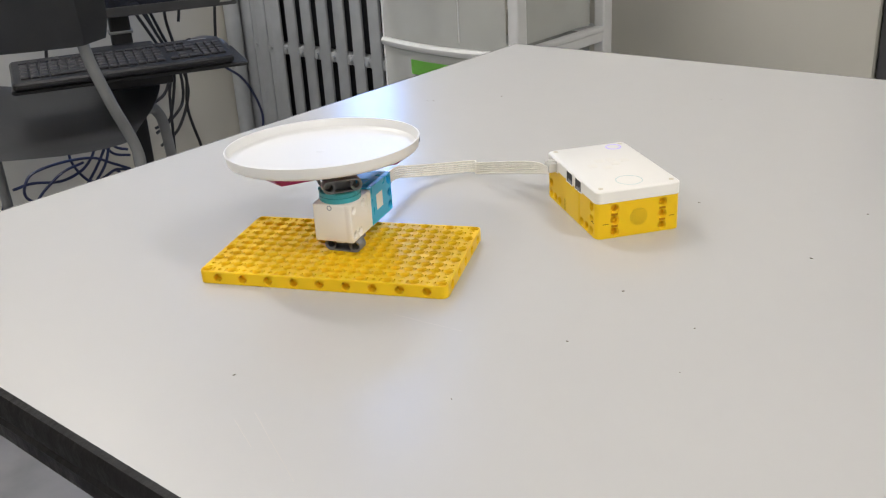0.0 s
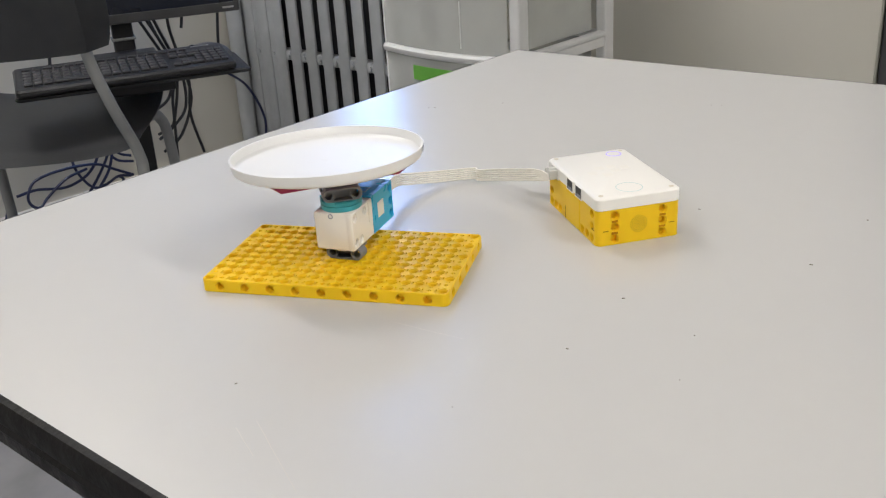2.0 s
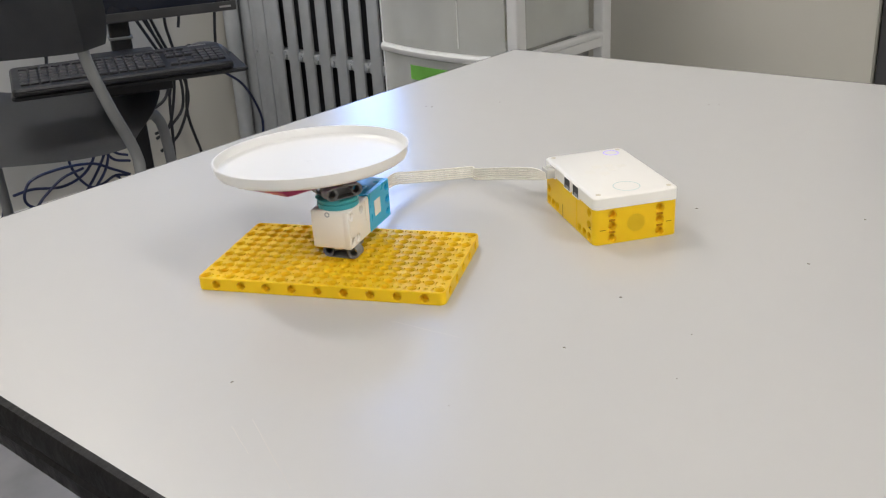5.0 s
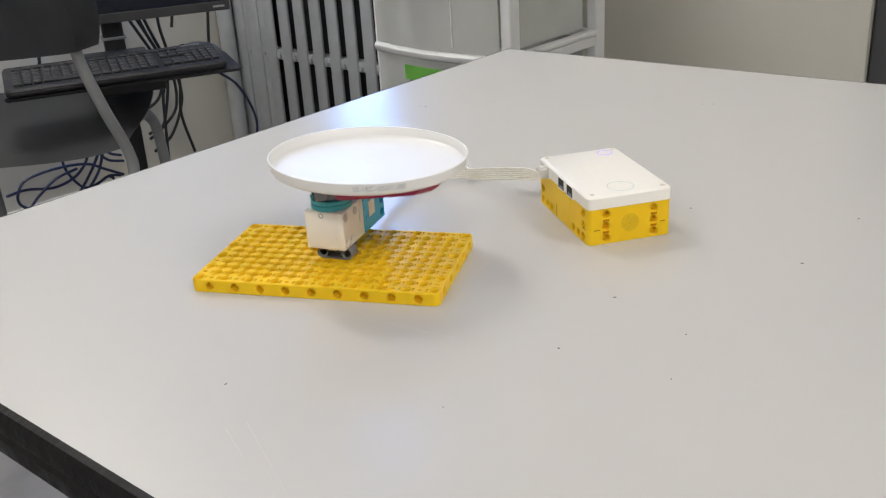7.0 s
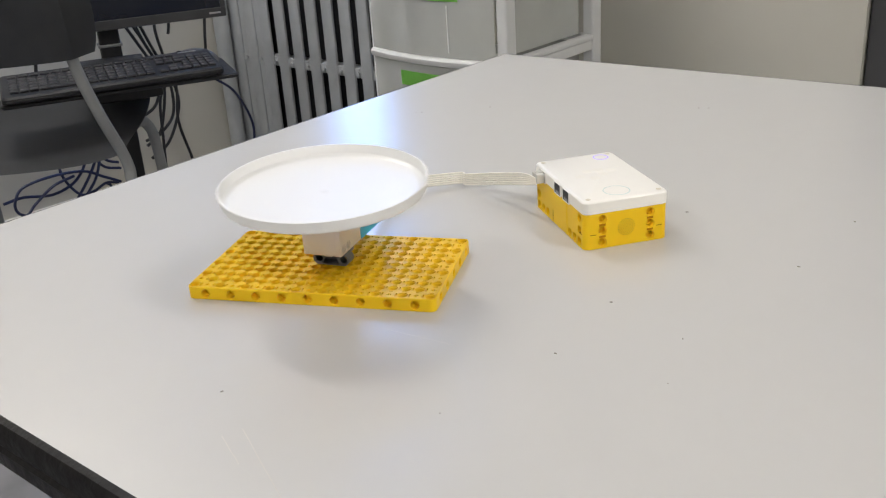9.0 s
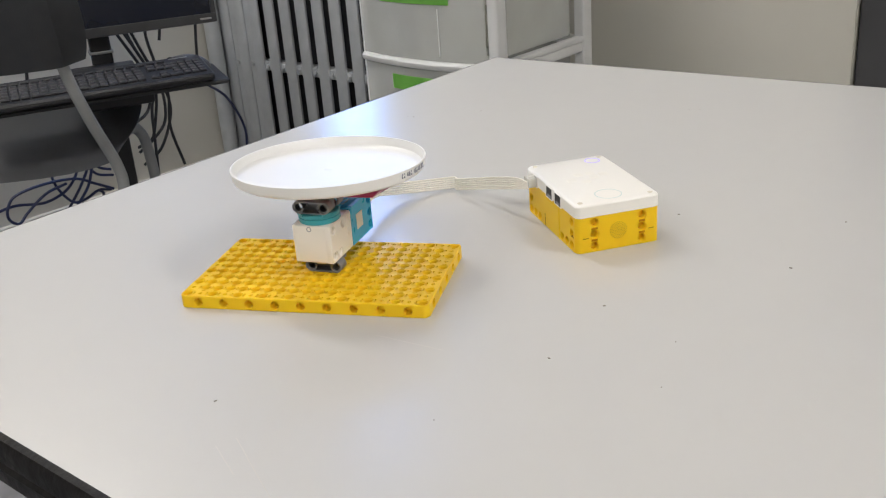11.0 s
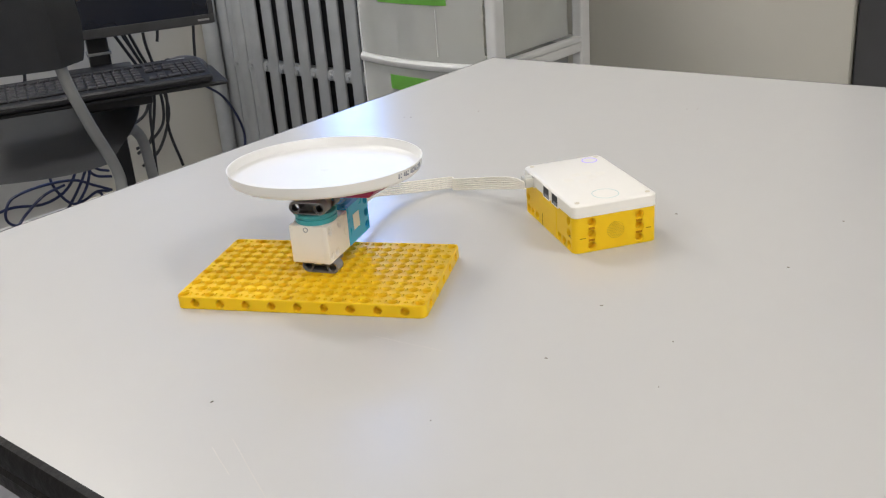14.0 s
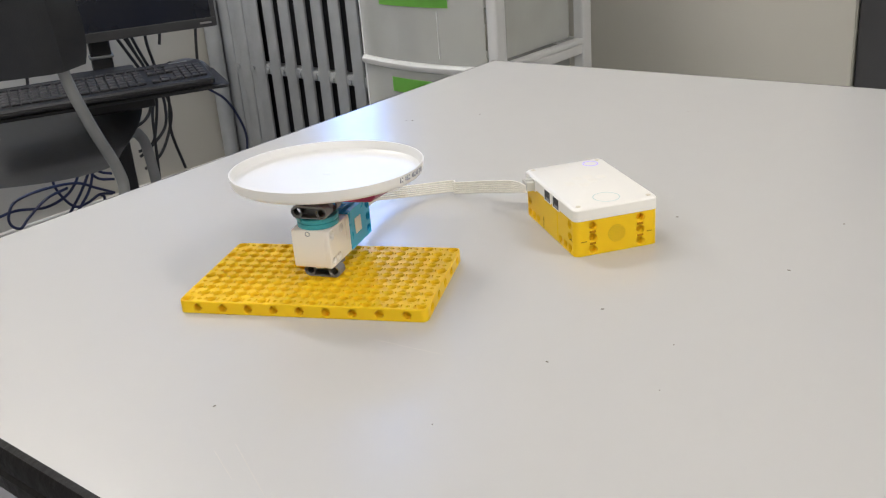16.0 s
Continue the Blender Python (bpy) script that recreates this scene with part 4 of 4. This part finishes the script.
def keyboard():
    ob = thing("keyboard", DESK @ pose(-0.452, 0.005, -0.2015, 5.2, 0, 1.5), "black full-size keyboard with a glossy front edge on the tray", "keyboard")
    part("case", slab(0.44, 0.165, 0.0, 0.0165, 0.012, 0.004, -0.005, 0.0), M_BLACK, ob, "", True)
    part("front_trim", box(0.003, 0.427, -0.0012, 0.003, 0.005, 0.010, bev=0.001), M_GLOSS, ob, "glossy black front edge")
    keys, marks = bmesh.new(), []

    def key(x, y, w, d):
        add_box(keys, x + 0.0012, x + w - 0.0012, y + 0.0012, y + d - 0.0012, 0.0160, 0.0208, bev=0.0012, seg=1)
        if w < 0.03 and d > 0.015:
            marks.append((x, y))

    for r in range(5):
        for c in range(15):
            if r == 0 and 3 <= c <= 8:
                if c == 3:
                    key(0.012 + 0.019 * 3, 0.022, 0.019 * 6, 0.019)
                continue
            key(0.012 + 0.019 * c, 0.022 + 0.0195 * r, 0.019, 0.019)
        for c in range(3):
            if r in (2,) or (r == 1 and c != 1):
                continue
            key(0.307 + 0.019 * c, 0.022 + 0.0195 * r, 0.019, 0.019)
        for c in range(4):
            key(0.358 + 0.0165 * c, 0.022 + 0.0195 * r, 0.0165, 0.019)
    for c in range(16):
        key(0.012 + 0.0215 * c, 0.127, 0.019, 0.014)
    for x, y in marks:
        for v in bmesh.ops.create_cube(keys, size=1.0)["verts"]:
            v.co = Vector((x + 0.006 + v.co.x * 0.004, y + 0.0115 + v.co.y * 0.003, 0.0207 + v.co.z * 0.0005))
            for face in v.link_faces:
                face.material_index = 1
    part("keys", keys, [M_KEY, M_LEGEND], ob, "dark grey keys with small pale marks")
    part("light_strip", box(0.365, 0.405, 0.148, 0.153, 0.0168, 0.0175), M_SILVER, ob, "small silver marking")
    for x in (0.04, 0.38):
        part("rear_foot", box(x - 0.012, x + 0.012, 0.145, 0.153, -0.0115, 0.004), M_BLACK, ob)
    return ob


keyboard()


def monitor():
    ob = thing("monitor", DESK @ pose(-0.46, 0.428, -0.146), "flat dark computer monitor, switched off, with a grey bezel", "monitor")
    part("casing", box(0.0, 0.535, 0.0, 0.035, 0.0, 0.33, bev=0.006), M_BLACK, ob, "", True)
    fr = bmesh.new()
    for a, b, c, d in ((0.002, 0.533, 0.002, 0.024), (0.002, 0.533, 0.316, 0.328), (0.002, 0.014, 0.024, 0.316), (0.521, 0.533, 0.024, 0.316)):
        add_box(fr, a, b, -0.004, 0.001, c, d, bev=0.001)
    part("bezel", fr, mat("bezel_plastic", (0.045, 0.046, 0.05), 0.4, var=0.1), ob, "dark grey plastic bezel")
    part("screen", box(0.0142, 0.5208, -0.002, 0.001, 0.0242, 0.3158), M_SCREEN, ob, "dark blue-black switched-off screen")
    part("maker_mark", box(0.492, 0.520, -0.0045, -0.0035, 0.010, 0.0145), M_SILVER, ob, "small plain silver mark")
    return ob


monitor()


def mouse():
    ob = thing("mouse", DESK @ pose(-0.055, 0.180, -0.2018, 0, 0, 82), "small black computer mouse on the tray", "mouse")
    bm = bmesh.new()
    bmesh.ops.create_uvsphere(bm, u_segments=24, v_segments=16, radius=1.0)
    for v in bm.verts:
        v.co = Vector((v.co.x * 0.031, v.co.y * 0.056, max(v.co.z, 0.0) * 0.034))
    part("shell", bm, M_SHELL, ob, "", True)
    w = bmesh.new()
    add_cyl(w, (0, 0, -0.003), 0.010, 0.006, 16, m=Matrix.Translation((0, 0.03, 0.022)) @ pose(0, 0, 0, 0, 90, 0))
    part("wheel", w, M_KEY, ob)
    return ob


mouse()


def chair():
    ob = thing("chair", Matrix.Translation((-1.06, 1.31, FLOOR)) @ pose(0, 0, 0, 0, 0, 22), "dark grey plastic shell chair on grey steel tube legs", "chair")
    # seat: a shallow shell with a rolled rear edge
    n, m = 16, 16
    bm = bmesh.new()
    g = []
    for i in range(n + 1):
        row = []
        for j in range(m + 1):
            x, y = -0.21 + 0.42 * i / n, -0.22 + 0.50 * j / m
            k = 1 - 0.07 * max(0.0, (abs(x) / 0.21) ** 2 + min(1.0, abs(y - 0.03) / 0.25) ** 2 - 1)
            z = 0.452 + 0.016 * (abs(x) / 0.21) ** 3 + 0.02 * max(0, y / 0.28) ** 2 - 0.012 * max(0, -y / 0.22) ** 6
            row.append(bm.verts.new((x * k, y * k, z)))
        g.append(row)
    for i in range(n):
        for j in range(m):
            bm.faces.new((g[i][j], g[i + 1][j], g[i + 1][j + 1], g[i][j + 1]))
    bmesh.ops.solidify(bm, geom=bm.faces[:], thickness=0.012)
    part("seat", bm, M_SHELL, ob, "dark grey moulded seat", True)
    bm = bmesh.new()
    g = []
    for i in range(n + 1):
        row = []
        for j in range(m + 1):
            x, z = -0.203 + 0.406 * i / n, 0.656 + 0.216 * j / m
            k = 1 - 0.13 * max(0.0, (abs(x) / 0.19) ** 2 + (abs(z - 0.745) / 0.12) ** 2 - 1)
            row.append(bm.verts.new((x * k, -0.265 - (z - 0.62) * 0.25 + 0.04 * (x / 0.19) ** 2 - 0.012 * math.exp(-((abs(x) - 0.148) / 0.016) ** 2), 0.745 + (z - 0.745) * k)))
        g.append(row)
    for i in range(n):
        for j in range(m):
            bm.faces.new((g[i][j], g[i + 1][j], g[i + 1][j + 1], g[i][j + 1]))
    bmesh.ops.solidify(bm, geom=bm.faces[:], thickness=0.011)
    part("backrest", bm, M_SHELL, ob, "dark grey moulded backrest", True)
    for s in (-1, 1):
        back = add_tube(bmesh.new(), smooth_path([(s * 0.205, -0.275, 0.0), (s * 0.203, -0.225, 0.36), (s * 0.200, -0.212, 0.44), (s * 0.170, -0.235, 0.55), (s * 0.143, -0.238, 0.66), (s * 0.148, -0.268, 0.80)], 8), 0.0115, 12)
        part("rear_leg", back, M_TUBE, ob, "grey steel tube running up to the backrest", True)
        fl = add_tube(bmesh.new(), smooth_path([(s * 0.205, 0.215, 0.0), (s * 0.200, 0.180, 0.34), (s * 0.190, 0.14, 0.425), (s * 0.172, 0.09, 0.440)], 8), 0.0125, 12)
        part("front_leg", fl, M_TUBE, ob, "grey steel tube leg", True)
        for y in (-0.275, 0.215):
            c = bmesh.new()
            add_cyl(c, (s * 0.205, y, 0.0), 0.016, 0.03, 16, bev=0.003)
            part("foot_cap", c, M_BLACK, ob)
    part("cross_bar", tube([(-0.176, 0.10, 0.434), (0.0, 0.10, 0.430), (0.176, 0.10, 0.434)], 0.009), M_TUBE, ob, "", True)
    return ob


chair()

# ---- cables ----


def cable(pts, r, m, label):
    ob = part("cable", tube(pts, r, 7, 7), m, None, "", True)
    tagged(ob, label, "cable", "cables behind the computer")


def cable_run(blue, u, pts):
    """A cable against the wall through (v, z) pairs."""
    cable([room(u + 0.006 * math.sin(3.1 * k), v, z) for k, (v, z) in enumerate(pts)], 0.0040 if blue else 0.0044, M_CORDB if blue else M_CORD,
          "dark blue cable looped by the wall" if blue else "black cable hanging against the wall")


cable_run(0, -2.040, ((1.175, -0.191), (1.207, -0.251), (1.245, -0.323), (1.263, -0.376), (1.247, -0.439), (1.239, -0.505), (1.230, -0.633)))
cable_run(0, -2.044, ((1.199, -0.191), (1.236, -0.265), (1.269, -0.336), (1.294, -0.399), (1.285, -0.482), (1.227, -0.528), (1.184, -0.550)))
cable_run(0, -2.048, ((1.226, -0.195), (1.256, -0.274), (1.288, -0.345), (1.314, -0.404), (1.303, -0.504), (1.328, -0.627)))
cable_run(0, -2.052, ((1.285, -0.173), (1.279, -0.233), (1.293, -0.309), (1.310, -0.387), (1.315, -0.465), (1.263, -0.556), (1.197, -0.593)))
cable_run(0, -2.040, ((1.184, -0.461), (1.221, -0.446), (1.243, -0.421), (1.256, -0.374), (1.248, -0.307)))
cable_run(0, -2.044, ((1.327, -0.184), (1.321, -0.223), (1.315, -0.248)))
cable_run(0, -2.048, ((1.452, -0.204), (1.441, -0.277), (1.433, -0.351)))
cable_run(0, -2.052, ((1.214, -0.197), (1.238, -0.261), (1.270, -0.332), (1.277, -0.397), (1.256, -0.485), (1.233, -0.526), (1.188, -0.537)))
cable_run(0, -2.040, ((0.905, -0.234), (0.904, -0.256), (0.898, -0.288)))
cable_run(1, -2.040, ((1.077, -0.626), (1.025, -0.595), (0.970, -0.564), (0.879, -0.552), (0.796, -0.560), (0.766, -0.591), (0.767, -0.620), (0.789, -0.635), (0.819, -0.615), (0.877, -0.579), (0.943, -0.570)))
cable_run(1, -2.044, ((0.737, -0.589), (0.792, -0.587), (0.870, -0.604), (0.932, -0.592), (0.972, -0.562), (0.993, -0.520)))
cable_run(1, -2.048, ((0.917, -0.498), (0.910, -0.546), (0.925, -0.591), (0.955, -0.630), (0.995, -0.632), (1.034, -0.619), (1.074, -0.629)))
cable_run(1, -2.052, ((0.932, -0.652), (0.981, -0.600), (1.013, -0.558), (1.028, -0.528)))
cable_run(1, -2.040, ((0.952, -0.647), (1.003, -0.595), (1.030, -0.536)))
cable_run(1, -2.044, ((1.014, -0.541), (1.041, -0.573), (1.087, -0.589)))
cable_run(1, -2.048, ((1.023, -0.526), (1.052, -0.557), (1.085, -0.572)))
cable_run(1, -2.052, ((1.041, -0.656), (1.050, -0.633), (1.036, -0.620)))
cable_run(1, -2.040, ((0.690, -0.655), (0.702, -0.619), (0.715, -0.599)))
cable_run(1, -2.044, ((1.451, -0.408), (1.508, -0.454), (1.546, -0.516), (1.567, -0.585), (1.560, -0.659)))


def motions():
    # degrees turned since the start, clockwise from above; the motor runs from 2.0 s to about 9.9 s
    rest = 128.9
    turned = [(0.0, 0.0), (1.98, 0.0), (2.2, 50.0), (2.4, 101.0), (2.6, 148.5), (2.8, 197.0), (3.0, 246.0), (3.3, 311.0), (3.5, 359.0), (3.8, 428.0), (4.2, 519.0), (6.4, 1033.0), (9.0, 1638.5),
              (9.84, 1832.0), (9.9, 1838.9), (16.0, 1838.9)]
    ts, turns = [t for t, a in turned], [a for t, a in turned]
    rows = []
    for k in range(161):
        a = float(np.interp(k * 0.1, ts, turns))
        rows.append((k * 0.1, pose(AXIS[0], AXIS[1], 0.0434, 0, 0, rest - a)))
    walk(SPIN, rows)


motions()
